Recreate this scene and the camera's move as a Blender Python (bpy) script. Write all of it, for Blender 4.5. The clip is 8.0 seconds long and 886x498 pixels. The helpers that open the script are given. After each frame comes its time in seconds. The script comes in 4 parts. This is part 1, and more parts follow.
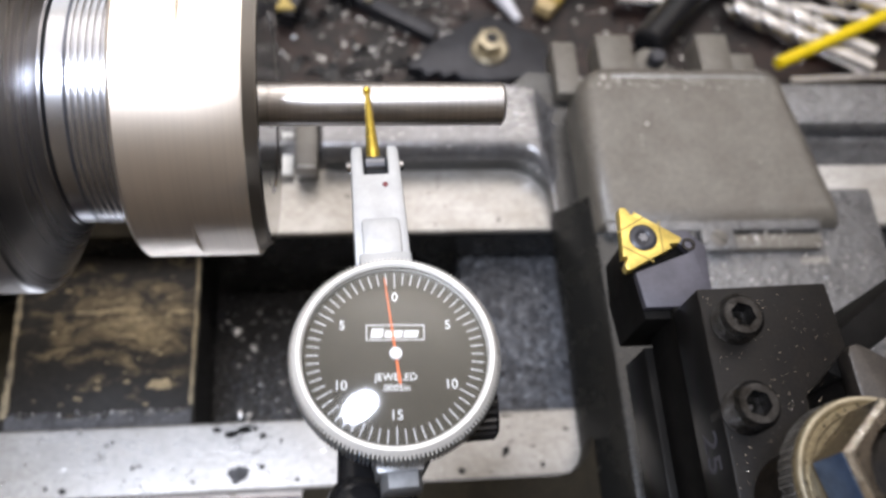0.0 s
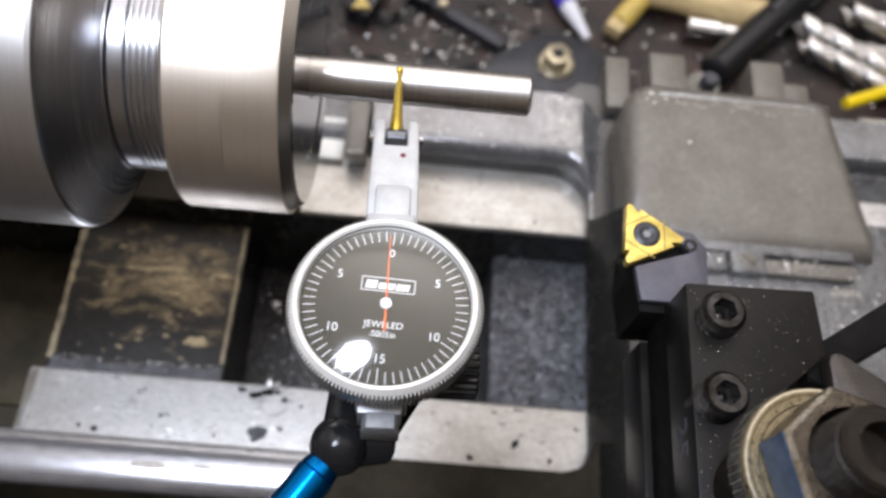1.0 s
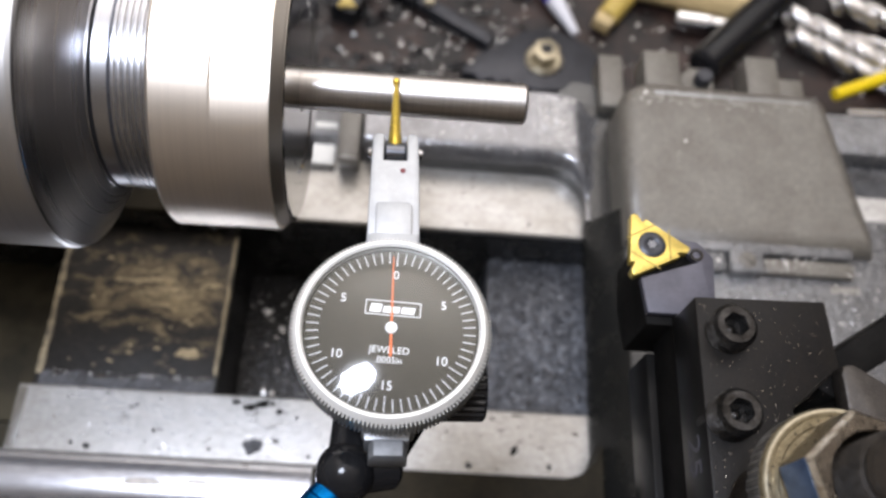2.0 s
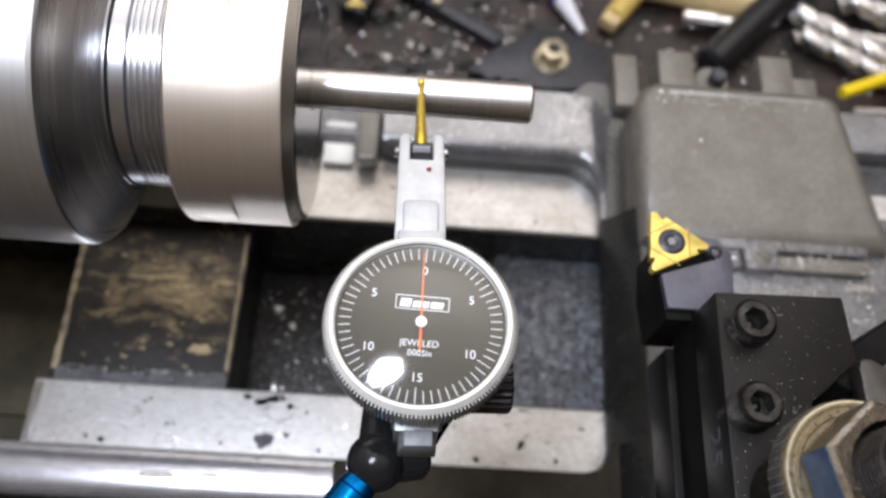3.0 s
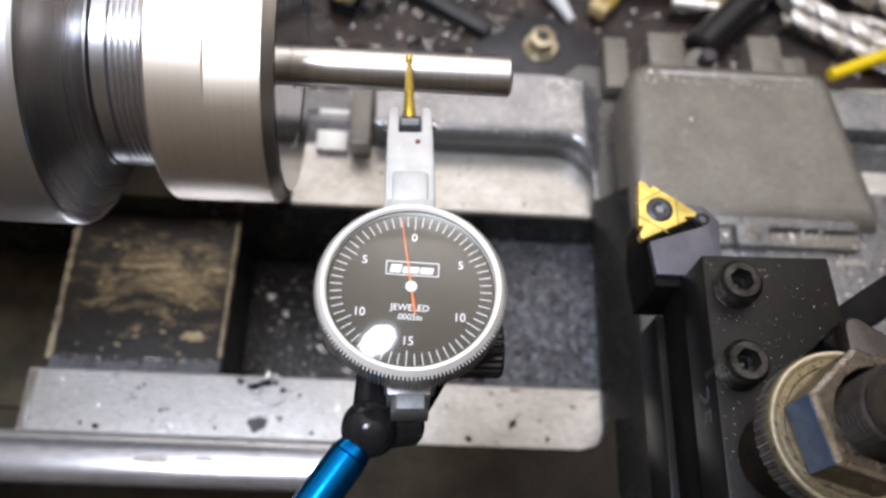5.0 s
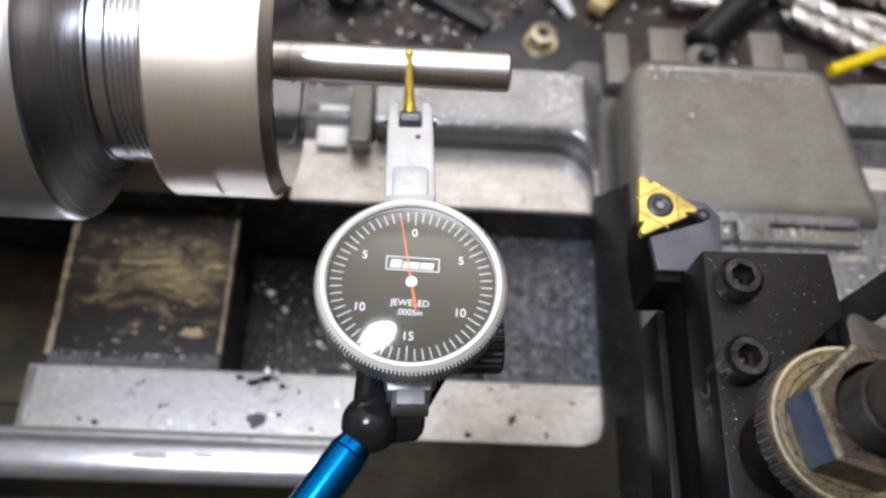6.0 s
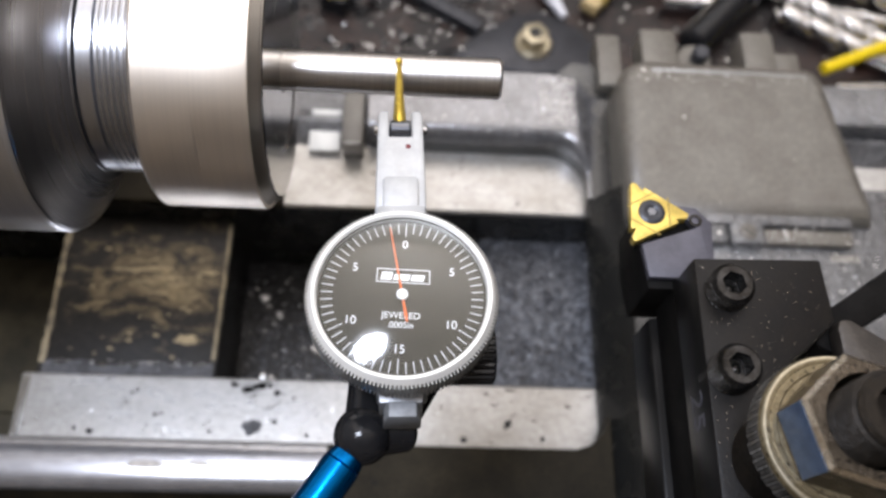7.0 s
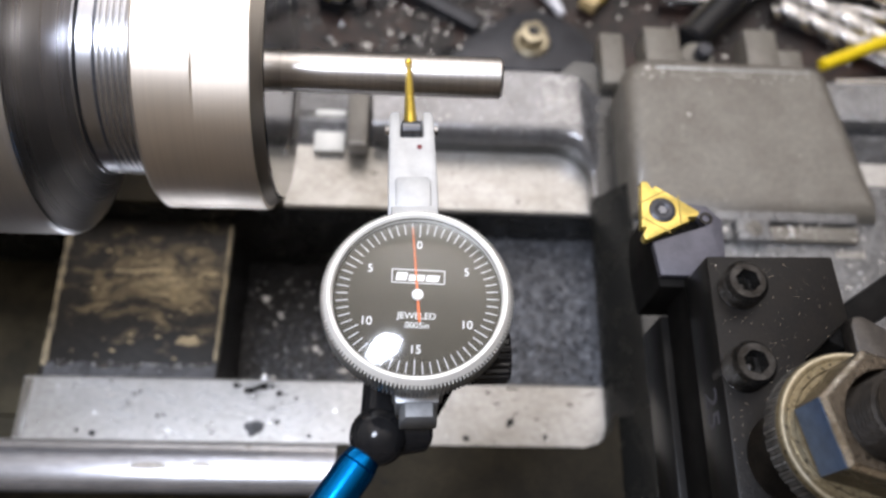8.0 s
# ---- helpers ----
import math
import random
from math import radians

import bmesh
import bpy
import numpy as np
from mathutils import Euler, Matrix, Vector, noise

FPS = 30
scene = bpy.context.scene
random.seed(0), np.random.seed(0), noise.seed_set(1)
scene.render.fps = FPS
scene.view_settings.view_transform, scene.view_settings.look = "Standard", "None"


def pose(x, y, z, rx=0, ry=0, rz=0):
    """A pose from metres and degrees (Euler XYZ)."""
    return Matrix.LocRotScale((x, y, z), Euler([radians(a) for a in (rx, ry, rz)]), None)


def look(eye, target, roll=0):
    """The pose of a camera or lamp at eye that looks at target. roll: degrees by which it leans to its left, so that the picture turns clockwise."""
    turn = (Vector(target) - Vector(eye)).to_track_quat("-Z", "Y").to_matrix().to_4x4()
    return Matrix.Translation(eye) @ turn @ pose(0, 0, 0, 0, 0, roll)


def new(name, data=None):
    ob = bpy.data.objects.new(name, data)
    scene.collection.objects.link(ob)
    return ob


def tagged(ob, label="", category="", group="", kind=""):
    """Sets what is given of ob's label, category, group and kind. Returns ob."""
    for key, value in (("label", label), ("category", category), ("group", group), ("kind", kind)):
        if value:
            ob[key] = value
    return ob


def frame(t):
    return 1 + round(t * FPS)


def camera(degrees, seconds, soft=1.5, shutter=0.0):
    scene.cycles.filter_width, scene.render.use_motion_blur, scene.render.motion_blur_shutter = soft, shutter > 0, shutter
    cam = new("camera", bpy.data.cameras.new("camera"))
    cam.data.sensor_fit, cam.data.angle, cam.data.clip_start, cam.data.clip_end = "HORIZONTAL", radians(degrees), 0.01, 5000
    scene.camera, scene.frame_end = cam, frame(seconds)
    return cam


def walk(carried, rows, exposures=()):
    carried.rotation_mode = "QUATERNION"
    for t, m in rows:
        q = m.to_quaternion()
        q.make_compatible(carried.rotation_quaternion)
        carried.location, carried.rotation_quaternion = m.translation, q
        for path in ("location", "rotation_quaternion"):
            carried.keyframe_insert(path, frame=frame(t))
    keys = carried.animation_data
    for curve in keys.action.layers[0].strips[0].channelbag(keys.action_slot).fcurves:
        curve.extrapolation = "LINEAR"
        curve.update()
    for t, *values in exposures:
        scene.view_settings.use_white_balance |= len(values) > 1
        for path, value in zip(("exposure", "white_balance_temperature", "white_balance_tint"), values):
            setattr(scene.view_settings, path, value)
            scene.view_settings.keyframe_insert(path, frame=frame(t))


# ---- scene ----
MM = 0.001
cam = camera(55.92, 8.0, soft=2.65, shutter=0.4)
# seconds; eye in millimetres; turn in degrees
EYE_ROWS = [
    (0.0, -40.10, -119.26, 326.53, 24.498, -5.563, -3.742),
    (0.2, -38.51, -126.34, 329.47, 24.795, -5.708, -0.959),
    (0.3, -36.75, -128.44, 330.33, 24.886, -5.178, 0.412),
    (0.5, -31.97, -134.30, 329.83, 24.925, -4.470, 3.281),
    (0.8, -28.60, -136.00, 337.32, 25.046, -3.348, 3.951),
    (1.0, -27.95, -133.67, 333.80, 25.067, -4.127, 3.675),
    (1.2, -27.40, -130.28, 332.16, 24.899, -4.470, 2.940),
    (1.5, -28.42, -128.19, 331.42, 24.893, -4.398, 2.703),
    (1.7, -29.22, -126.76, 331.16, 24.786, -4.366, 2.225),
    (2.8, -32.37, -127.80, 336.08, 24.450, -3.930, 2.406),
    (3.0, -30.28, -129.53, 336.02, 24.533, -3.788, 2.468),
    (3.5, -29.07, -133.13, 336.92, 24.541, -3.757, 2.581),
    (4.0, -28.72, -134.38, 338.34, 24.588, -3.694, 2.445),
    (4.5, -26.54, -135.38, 335.82, 24.506, -3.612, 1.981),
    (4.7, -25.60, -136.25, 335.40, 24.549, -3.409, 1.524),
    (5.8, -26.41, -136.68, 336.70, 24.299, -3.304, 1.333),
    (6.0, -25.19, -136.70, 335.22, 24.297, -3.309, 1.407),
    (6.5, -24.85, -135.38, 336.81, 24.342, -3.328, 1.093),
    (7.0, -24.46, -133.91, 335.98, 24.179, -3.331, 0.781),
    (7.5, -24.35, -131.35, 336.13, 24.099, -3.238, 0.364),
    (8.0, -25.48, -133.76, 336.24, 24.107, -3.230, 0.294),
]
walk(cam, [(t, pose(x * MM, y * MM, z * MM, rx, ry, rz)) for t, x, y, z, rx, ry, rz in EYE_ROWS])
# the phone's wide aperture, focused on the dial
cam.data.dof.use_dof, cam.data.dof.focus_distance, cam.data.dof.aperture_fstop = True, 0.172, 15.5

# carriage feed along the bed, millimetres
FEED = [(0.0, -0.22), (0.2, -0.06), (0.3, -0.21), (0.5, -0.55), (0.8, -0.46), (1.0, -0.63), (1.2, -0.42), (1.5, -0.63), (1.7, -0.40), (2.8, 3.83), (3.0, 4.62),
        (3.5, 5.59), (4.0, 6.67), (4.5, 6.75), (4.7, 6.75), (5.8, 6.78), (6.0, 7.21), (6.5, 7.03), (7.0, 6.95), (7.5, 8.81), (8.0, 9.23)]
TURN_TIME = 0.3155          # seconds for one turn of the spindle
AXIS_Y, AXIS_Z = -0.7, 152.0

# ---- light ----
world = bpy.data.worlds.new("workshop")
scene.world = world
world.use_nodes = True
world.node_tree.nodes["Background"].inputs[0].default_value = (0.8, 0.88, 1.0, 1)
world.node_tree.nodes["Background"].inputs[1].default_value = 0.12
scene.view_settings.exposure = 0.0


def area_lamp(name, eye, target, sx, sy, watts, colour):
    data = bpy.data.lights.new(name, "AREA")
    data.shape, data.size, data.size_y, data.energy, data.color = "RECTANGLE", sx, sy, watts, colour
    ob = new(name, data)
    ob.matrix_world = look(eye, target)
    return ob


work = area_lamp("work_light", (-0.26, -0.16, 1.05), (-0.02, 0.0, 0.1), 0.20, 0.30, 10.9, (0.80, 0.865, 1.03))
work.data.shape = "ELLIPSE"
# added lamp without a fixture, aimed up to bounce fill off the ceiling
area_lamp("ceiling_bounce_fill", (0.2, 1.15, 0.55), (0.15, 0.85, 1.5), 1.8, 0.4, 108.0, (0.82, 0.88, 1.03))


# ---- materials ----
def material(name, base, rough=0.5, metal=0.0, vary=0.25, scale=300.0, fine=2500.0, bump=0.15, second=None, amount=0.5, spread=0.1,
             stretch=(1, 1, 1), coat=0.0, rough_vary=0.15, spec=0.5, specks=None, speck_scale=700.0, speck_share=0.35, depth=0.0004, patch=None, distort=0.0):
    """A surface with grain, blotches of a second colour and fine relief; scales are per metre."""
    m = bpy.data.materials.new(name)
    m.use_nodes = True
    nt = m.node_tree
    n, l = nt.nodes, nt.links
    b = n["Principled BSDF"]
    co = n.new("ShaderNodeTexCoord")
    mp = n.new("ShaderNodeMapping")
    mp.inputs["Scale"].default_value = stretch
    l.new(co.outputs["Object"], mp.inputs[0])

    def noise_at(s, detail, rough_n=0.6):
        t = n.new("ShaderNodeTexNoise")
        t.inputs["Scale"].default_value, t.inputs["Detail"].default_value, t.inputs["Roughness"].default_value = s, detail, rough_n
        l.new(mp.outputs[0], t.inputs["Vector"])
        return t

    big, small = noise_at(scale, 9, 0.68), noise_at(fine, 3)
    big.inputs["Distortion"].default_value = distort
    ramp = n.new("ShaderNodeValToRGB")
    ramp.color_ramp.elements[0].position, ramp.color_ramp.elements[1].position = 0.5 + (0.5 - amount) * 0.5 - spread, 0.5 + (0.5 - amount) * 0.5 + spread
    l.new(big.outputs["Fac"], ramp.inputs[0])
    if patch:                                     # a pale patch, darker outwards as wear and shade: centre, half-widths, how strongly it shows
        centre, half, gain = patch
        pm, pl, pa = n.new("ShaderNodeMapping"), n.new("ShaderNodeVectorMath"), n.new("ShaderNodeMath")
        pm.vector_type = "TEXTURE"
        pm.inputs["Location"].default_value, pm.inputs["Scale"].default_value = centre, half
        pl.operation, pa.operation = "LENGTH", "MULTIPLY_ADD"
        l.new(co.outputs["Object"], pm.inputs[0])
        l.new(pm.outputs[0], pl.inputs[0])
        l.new(pl.outputs["Value"], pa.inputs[0])
        pa.inputs[1].default_value = -gain
        pb = n.new("ShaderNodeMath")
        pb.operation = "ADD"
        l.new(big.outputs["Fac"], pa.inputs[2])
        l.new(pa.outputs[0], pb.inputs[0])
        pb.inputs[1].default_value = gain * 0.8
        l.new(pb.outputs[0], ramp.inputs[0])
    mix = n.new("ShaderNodeMix")
    mix.data_type = "RGBA"
    second = second or tuple(c * (1 - vary) for c in base)
    mix.inputs["A"].default_value, mix.inputs["B"].default_value = (*base, 1), (*second, 1)
    l.new(ramp.outputs[0], mix.inputs["Factor"])
    grain = n.new("ShaderNodeMix")
    grain.data_type, grain.blend_type = "RGBA", "MULTIPLY"
    grain.inputs["Factor"].default_value = vary
    l.new(mix.outputs["Result"], grain.inputs["A"])
    gr = n.new("ShaderNodeMapRange")
    gr.inputs["From Min"].default_value, gr.inputs["From Max"].default_value = 0.3, 0.7
    gr.inputs["To Min"].default_value, gr.inputs["To Max"].default_value = 0.35, 1.25
    l.new(small.outputs["Fac"], gr.inputs["Value"])
    l.new(gr.outputs[0], grain.inputs["B"])
    colour = grain.outputs["Result"]
    if specks:                                    # small spots of dirt, rust or bare metal
        sp, sr, sm = noise_at(speck_scale, 2, 0.5), n.new("ShaderNodeValToRGB"), n.new("ShaderNodeMix")
        e = sr.color_ramp.elements
        e[0].position, e[1].position = 0.78 - speck_share * 0.4, 0.83 - speck_share * 0.4
        sm.data_type = "RGBA"
        sm.inputs["B"].default_value = (*specks, 1)
        l.new(sp.outputs["Fac"], sr.inputs[0])
        l.new(sr.outputs[0], sm.inputs["Factor"])
        l.new(colour, sm.inputs["A"])
        colour = sm.outputs["Result"]
    l.new(colour, b.inputs["Base Color"])
    rr = n.new("ShaderNodeMapRange")
    rr.inputs["To Min"].default_value, rr.inputs["To Max"].default_value = max(rough - rough_vary, 0.03), min(rough + rough_vary, 1.0)
    l.new(big.outputs["Fac"], rr.inputs["Value"])
    l.new(rr.outputs[0], b.inputs["Roughness"])
    b.inputs["Metallic"].default_value = metal
    b.inputs["Coat Weight"].default_value, b.inputs["Coat Roughness"].default_value = coat, 0.12
    b.inputs["Specular IOR Level"].default_value = spec
    if bump:
        bp = n.new("ShaderNodeBump")
        bp.inputs["Strength"].default_value, bp.inputs["Distance"].default_value = bump, depth
        l.new(small.outputs["Fac"], bp.inputs["Height"])
        l.new(bp.outputs[0], b.inputs["Normal"])
        if coat:
            l.new(bp.outputs[0], b.inputs["Coat Normal"])
    return m


def plain(name, base, rough=0.5, metal=0.0):
    m = bpy.data.materials.new(name)
    m.use_nodes = True
    b = m.node_tree.nodes["Principled BSDF"]
    b.inputs["Base Color"].default_value, b.inputs["Roughness"].default_value, b.inputs["Metallic"].default_value = (*base, 1), rough, metal
    return m


RING = (260.0, 1.0, 1.0)      # lathe-turned grain: rings round the x axis
M_NUT = material("turned_steel", (0.88, 0.79, 0.68), 0.40, 1.0, 0.05, 3, 18, 0.04, stretch=RING, rough_vary=0.04)
M_NOSE = material("polished_steel", (0.56, 0.57, 0.60), 0.24, 1.0, 0.12, 3, 16, 0.08, stretch=RING, rough_vary=0.05)
M_PIN = material("ground_steel_pin", (0.64, 0.61, 0.58), 0.30, 1.0, 0.16, 4, 22, 0.08, stretch=RING, rough_vary=0.06)
# chamfer darker than the nut, with its dark reflection put into the colour
M_CHAMFER = material("satin_chamfer_steel", (0.40, 0.37, 0.33), 0.36, 1.0, 0.08, 60, 900, 0.04)
M_VEE = material("polished_vee_way", (0.46, 0.46, 0.48), 0.22, 0.75, 0.35, 18, 400, 0.05, second=(0.24, 0.235, 0.24), amount=0.48, spread=0.22, stretch=(0.4, 1, 1), specks=(0.10, 0.09, 0.08), speck_scale=200, speck_share=0.22)
# shoulder steel darkened: its dark reflection is put into the colour
M_SHOULDER = material("dark_reflecting_shoulder", (0.33, 0.325, 0.335), 0.28, 1.0, 0.12, 2.2, 9, 0.04, second=(0.27, 0.27, 0.28), spread=0.2, stretch=RING, rough_vary=0.08)
M_FLANGE = material("turned_flange_steel", (0.68, 0.67, 0.66), 0.36, 1.0, 0.06, 2, 9, 0.04, stretch=(120.0, 1.0, 1.0), rough_vary=0.06)
M_FACE = material("polished_face_steel", (0.42, 0.42, 0.42), 0.10, 1.0, 0.1, 60, 600, 0.04, rough_vary=0.05)
M_WAY = material("ground_bed_way", (0.54, 0.535, 0.53), 0.31, 0.5, 0.32, 26, 600, 0.10, second=(0.25, 0.23, 0.195), amount=0.52, spread=0.2, stretch=(0.6, 1, 1), specks=(0.05, 0.045, 0.04), speck_scale=330, speck_share=0.22)
M_CAST = material("worn_grey_casting", (0.136, 0.124, 0.103), 0.42, 0.05, 0.4, 42, 600, 0.5, second=(0.105, 0.092, 0.074), amount=0.45, spread=0.10, specks=(0.34, 0.32, 0.29), speck_scale=420, speck_share=0.1, coat=0.3, depth=0.0007)
M_WING = material("oily_grey_casting", (0.17, 0.168, 0.168), 0.26, 0.25, 0.5, 90, 420, 1.0, second=(0.075, 0.073, 0.072), amount=0.45, spread=0.2, depth=0.0012, specks=(0.04, 0.04, 0.04), speck_scale=420, speck_share=0.25, coat=0.9)
M_WET = material("wet_oily_casting", (0.19, 0.19, 0.20), 0.18, 0.4, 0.45, 70, 380, 0.4, second=(0.085, 0.083, 0.082), amount=0.45, spread=0.2, depth=0.001, specks=(0.05, 0.05, 0.05), speck_scale=420, speck_share=0.25, coat=1.0)
M_FLANK = material("dark_grey_flank", (0.052, 0.052, 0.049), 0.42, 0.1, 0.45, 80, 500, 0.5, second=(0.026, 0.026, 0.024), amount=0.5, spread=0.2, coat=0.4)
# oily black iron; also carries the pocket wall's shade
M_DARK = material("black_oily_shaded_casting", (0.016, 0.016, 0.015), 0.26, 0.1, 0.3, 70, 800, 0.15, second=(0.022, 0.021, 0.018), amount=0.3, spread=0.15, coat=0.12)
M_OLIVE = material("dark_olive_paint", (0.048, 0.040, 0.022), 0.6, 0.0, 0.4, 45, 700, 0.2, second=(0.022, 0.019, 0.011), amount=0.5, spec=0.2)
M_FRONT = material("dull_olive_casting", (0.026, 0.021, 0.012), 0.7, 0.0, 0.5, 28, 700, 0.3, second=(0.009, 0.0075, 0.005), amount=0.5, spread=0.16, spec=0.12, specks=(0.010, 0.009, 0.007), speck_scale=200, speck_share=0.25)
# worn pale patch; the darkening round it also holds the chuck's shadow as colour
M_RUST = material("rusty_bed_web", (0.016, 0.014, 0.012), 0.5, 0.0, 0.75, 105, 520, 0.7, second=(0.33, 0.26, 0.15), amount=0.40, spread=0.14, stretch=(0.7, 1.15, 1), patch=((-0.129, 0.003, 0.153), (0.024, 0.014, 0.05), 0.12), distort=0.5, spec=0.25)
M_GRIME = material("grey_oily_grime", (0.085, 0.088, 0.098), 0.35, 0.15, 0.6, 160, 700, 0.9, second=(0.022, 0.022, 0.026), amount=0.5, spread=0.14, depth=0.001, specks=(0.30, 0.31, 0.33), speck_scale=600, speck_share=0.3)
M_CRUST = material("tan_dried_crust", (0.45, 0.36, 0.21), 0.6, 0.0, 0.6, 120, 700, 0.9, second=(0.12, 0.09, 0.05), amount=0.45, spread=0.2)
M_PALE = material("pale_wiper_steel", (0.62, 0.62, 0.60), 0.5, 0.35, 0.1, 200, 2000, 0.1)
M_STAIN = material("brown_oil_stain", (0.22, 0.195, 0.165), 0.34, 0.5, 0.5, 120, 600, 0.2, second=(0.33, 0.31, 0.28), amount=0.45, spread=0.2)
M_DROP = plain("bright_wet_bead", (0.80, 0.81, 0.83), 0.08, 1.0)
M_RIM = material("scraped_edge", (0.30, 0.25, 0.16), 0.5, 0.3, 0.5, 90, 600, 0.4, second=(0.08, 0.07, 0.055), amount=0.4)
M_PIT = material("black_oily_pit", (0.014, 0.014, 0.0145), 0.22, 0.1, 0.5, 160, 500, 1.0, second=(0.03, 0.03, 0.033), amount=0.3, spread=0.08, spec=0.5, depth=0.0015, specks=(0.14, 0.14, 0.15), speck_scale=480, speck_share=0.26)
M_SLAB = material("swarf_covered_rib", (0.12, 0.125, 0.14), 0.4, 0.4, 0.7, 130, 420, 1.0, second=(0.035, 0.037, 0.042), amount=0.5, spread=0.14, depth=0.001, specks=(0.30, 0.31, 0.33), speck_scale=500, speck_share=0.28)
M_BLACK = material("black_oxide_steel", (0.0085, 0.0074, 0.0066), 0.42, 0.0, 0.4, 150, 1600, 0.25, second=(0.012, 0.0098, 0.0075), amount=0.32, spread=0.15, spec=0.14, specks=(0.07, 0.06, 0.05), speck_scale=900, speck_share=0.12)
M_SCREW = material("black_oxide_screw", (0.052, 0.050, 0.048), 0.2, 0.85, 0.5, 300, 2000, 0.45, second=(0.016, 0.014, 0.012), spec=0.4)
M_SIDE = material("glossy_black_steel", (0.010, 0.0095, 0.009), 0.30, 0.0, 0.3, 150, 1600, 0.08, spec=0.10, rough_vary=0.06)
M_SHANK = material("blued_tool_steel", (0.075, 0.072, 0.088), 0.5, 0.3, 0.2, 200, 2500, 0.12)
M_GOLD = material("gold_coated_carbide", (0.74, 0.56, 0.14), 0.36, 0.7, 0.2, 300, 2200, 0.15, second=(0.56, 0.42, 0.11))
M_GROOVE = material("shaded_gold_groove", (0.30, 0.22, 0.06), 0.5, 0.5, 0.2, 300, 2200, 0.1)
M_STYLUS = material("gold_stylus", (0.86, 0.62, 0.10), 0.25, 0.9, 0.1, 500, 3000, 0.03)
M_SATIN = material("satin_chrome", (0.41, 0.42, 0.43), 0.45, 0.75, 0.10, 300, 4000, 0.12, rough_vary=0.05)
M_BLOCK = material("grey_blasted_steel", (0.24, 0.245, 0.25), 0.6, 0.4, 0.15, 300, 3000, 0.15)
M_BEZEL = material("bezel_chrome", (0.80, 0.78, 0.73), 0.40, 0.25, 0.06, 300, 4000, 0.05, rough_vary=0.05)
M_RIMSTEEL = material("knurled_rim_steel", (0.60, 0.59, 0.56), 0.32, 0.85, 0.15, 300, 4000, 0.05, rough_vary=0.05)
M_PIVOT = plain("dark_steel_pivot", (0.13, 0.135, 0.15), 0.22, 1.0)
M_CAPS = material("worn_brown_black_steel", (0.03, 0.025, 0.021), 0.38, 0.4, 0.4, 150, 1500, 0.3, second=(0.06, 0.05, 0.04), amount=0.3, spread=0.2)
M_CHROME = plain("bright_chrome", (0.75, 0.75, 0.76), 0.12, 1.0)
M_DIAL = material("black_dial", (0.030, 0.0235, 0.008), 0.6, 0.0, 0.1, 300, 3000, 0.02)
M_WHITE = plain("white_print", (0.78, 0.78, 0.76), 0.6)
M_NEEDLE = plain("orange_red_needle", (0.70, 0.15, 0.03), 0.5)
M_RED = plain("red_dot", (0.12, 0.006, 0.012), 0.5)
M_BLUE = material("blue_anodised_aluminium", (0.0, 0.15, 0.44), 0.20, 0.95, 0.1, 400, 3000, 0.04, rough_vary=0.05)
M_PLASTIC = material("black_plastic", (0.011, 0.011, 0.012), 0.12, 0.0, 0.15, 400, 3000, 0.05, spec=0.3)
M_KNURL = material("oily_steel_knob", (0.235, 0.195, 0.122), 0.32, 0.8, 0.5, 300, 1800, 0.4, second=(0.15, 0.115, 0.06), amount=0.45, spread=0.25, specks=(0.03, 0.022, 0.012), speck_scale=1300, speck_share=0.42)
M_HEX = material("steel_hex_nut", (0.10, 0.08, 0.058), 0.30, 0.8, 0.5, 300, 1800, 0.6, second=(0.055, 0.042, 0.028), amount=0.5, spread=0.22, specks=(0.012, 0.009, 0.006), speck_scale=1400, speck_share=0.45)
M_KNURLING = material("dark_knurled_steel", (0.10, 0.095, 0.088), 0.35, 0.7, 0.4, 300, 1500, 0.3, second=(0.04, 0.036, 0.03))
M_WORN = material("worn_bright_edge", (0.80, 0.72, 0.60), 0.28, 1.0, 0.35, 350, 1500, 0.3, second=(0.45, 0.37, 0.27))
M_BAR = material("matt_black_steel", (0.008, 0.0073, 0.0066), 0.6, 0.0, 0.4, 150, 1600, 0.2, spec=0.05)
M_BLUING = material("blue_steel_flat", (0.05, 0.095, 0.19), 0.38, 0.4, 0.25, 300, 1800, 0.2)
M_STUD = material("dark_greasy_stud", (0.018, 0.0135, 0.009), 0.4, 0.2, 0.5, 250, 1800, 0.5, spec=0.15, specks=(0.12, 0.10, 0.07), speck_scale=800, speck_share=0.1)
M_TRAY = material("brown_oily_tray", (0.045, 0.024, 0.018), 0.35, 0.0, 0.55, 45, 350, 0.6, second=(0.010, 0.008, 0.008), amount=0.62, spread=0.12, depth=0.0012, spec=0.3)
M_SWARF = plain("bright_swarf", (0.58, 0.57, 0.56), 0.32, 1.0)
M_YELLOW = material("yellow_paint", (0.85, 0.62, 0.0), 0.45, 0.0, 0.1, 90, 900, 0.05)
M_TAN = material("tan_wooden_handle", (0.60, 0.45, 0.22), 0.5, 0.0, 0.25, 40, 400, 0.15, stretch=(1, 4, 4))
M_HANDLE = material("yellow_handle", (0.55, 0.40, 0.10), 0.4, 0.0, 0.2, 60, 500, 0.1)
M_PEN = plain("white_pen_body", (0.62, 0.62, 0.66), 0.4)
M_CAP = plain("violet_blue_cap", (0.06, 0.04, 0.40), 0.4)
M_BRASS = material("dull_brass_nut", (0.48, 0.42, 0.30), 0.35, 0.85, 0.3, 120, 1000, 0.2)
M_GUNMETAL = material("dark_gunmetal", (0.042, 0.043, 0.050), 0.4, 0.5, 0.3, 60, 600, 0.25)
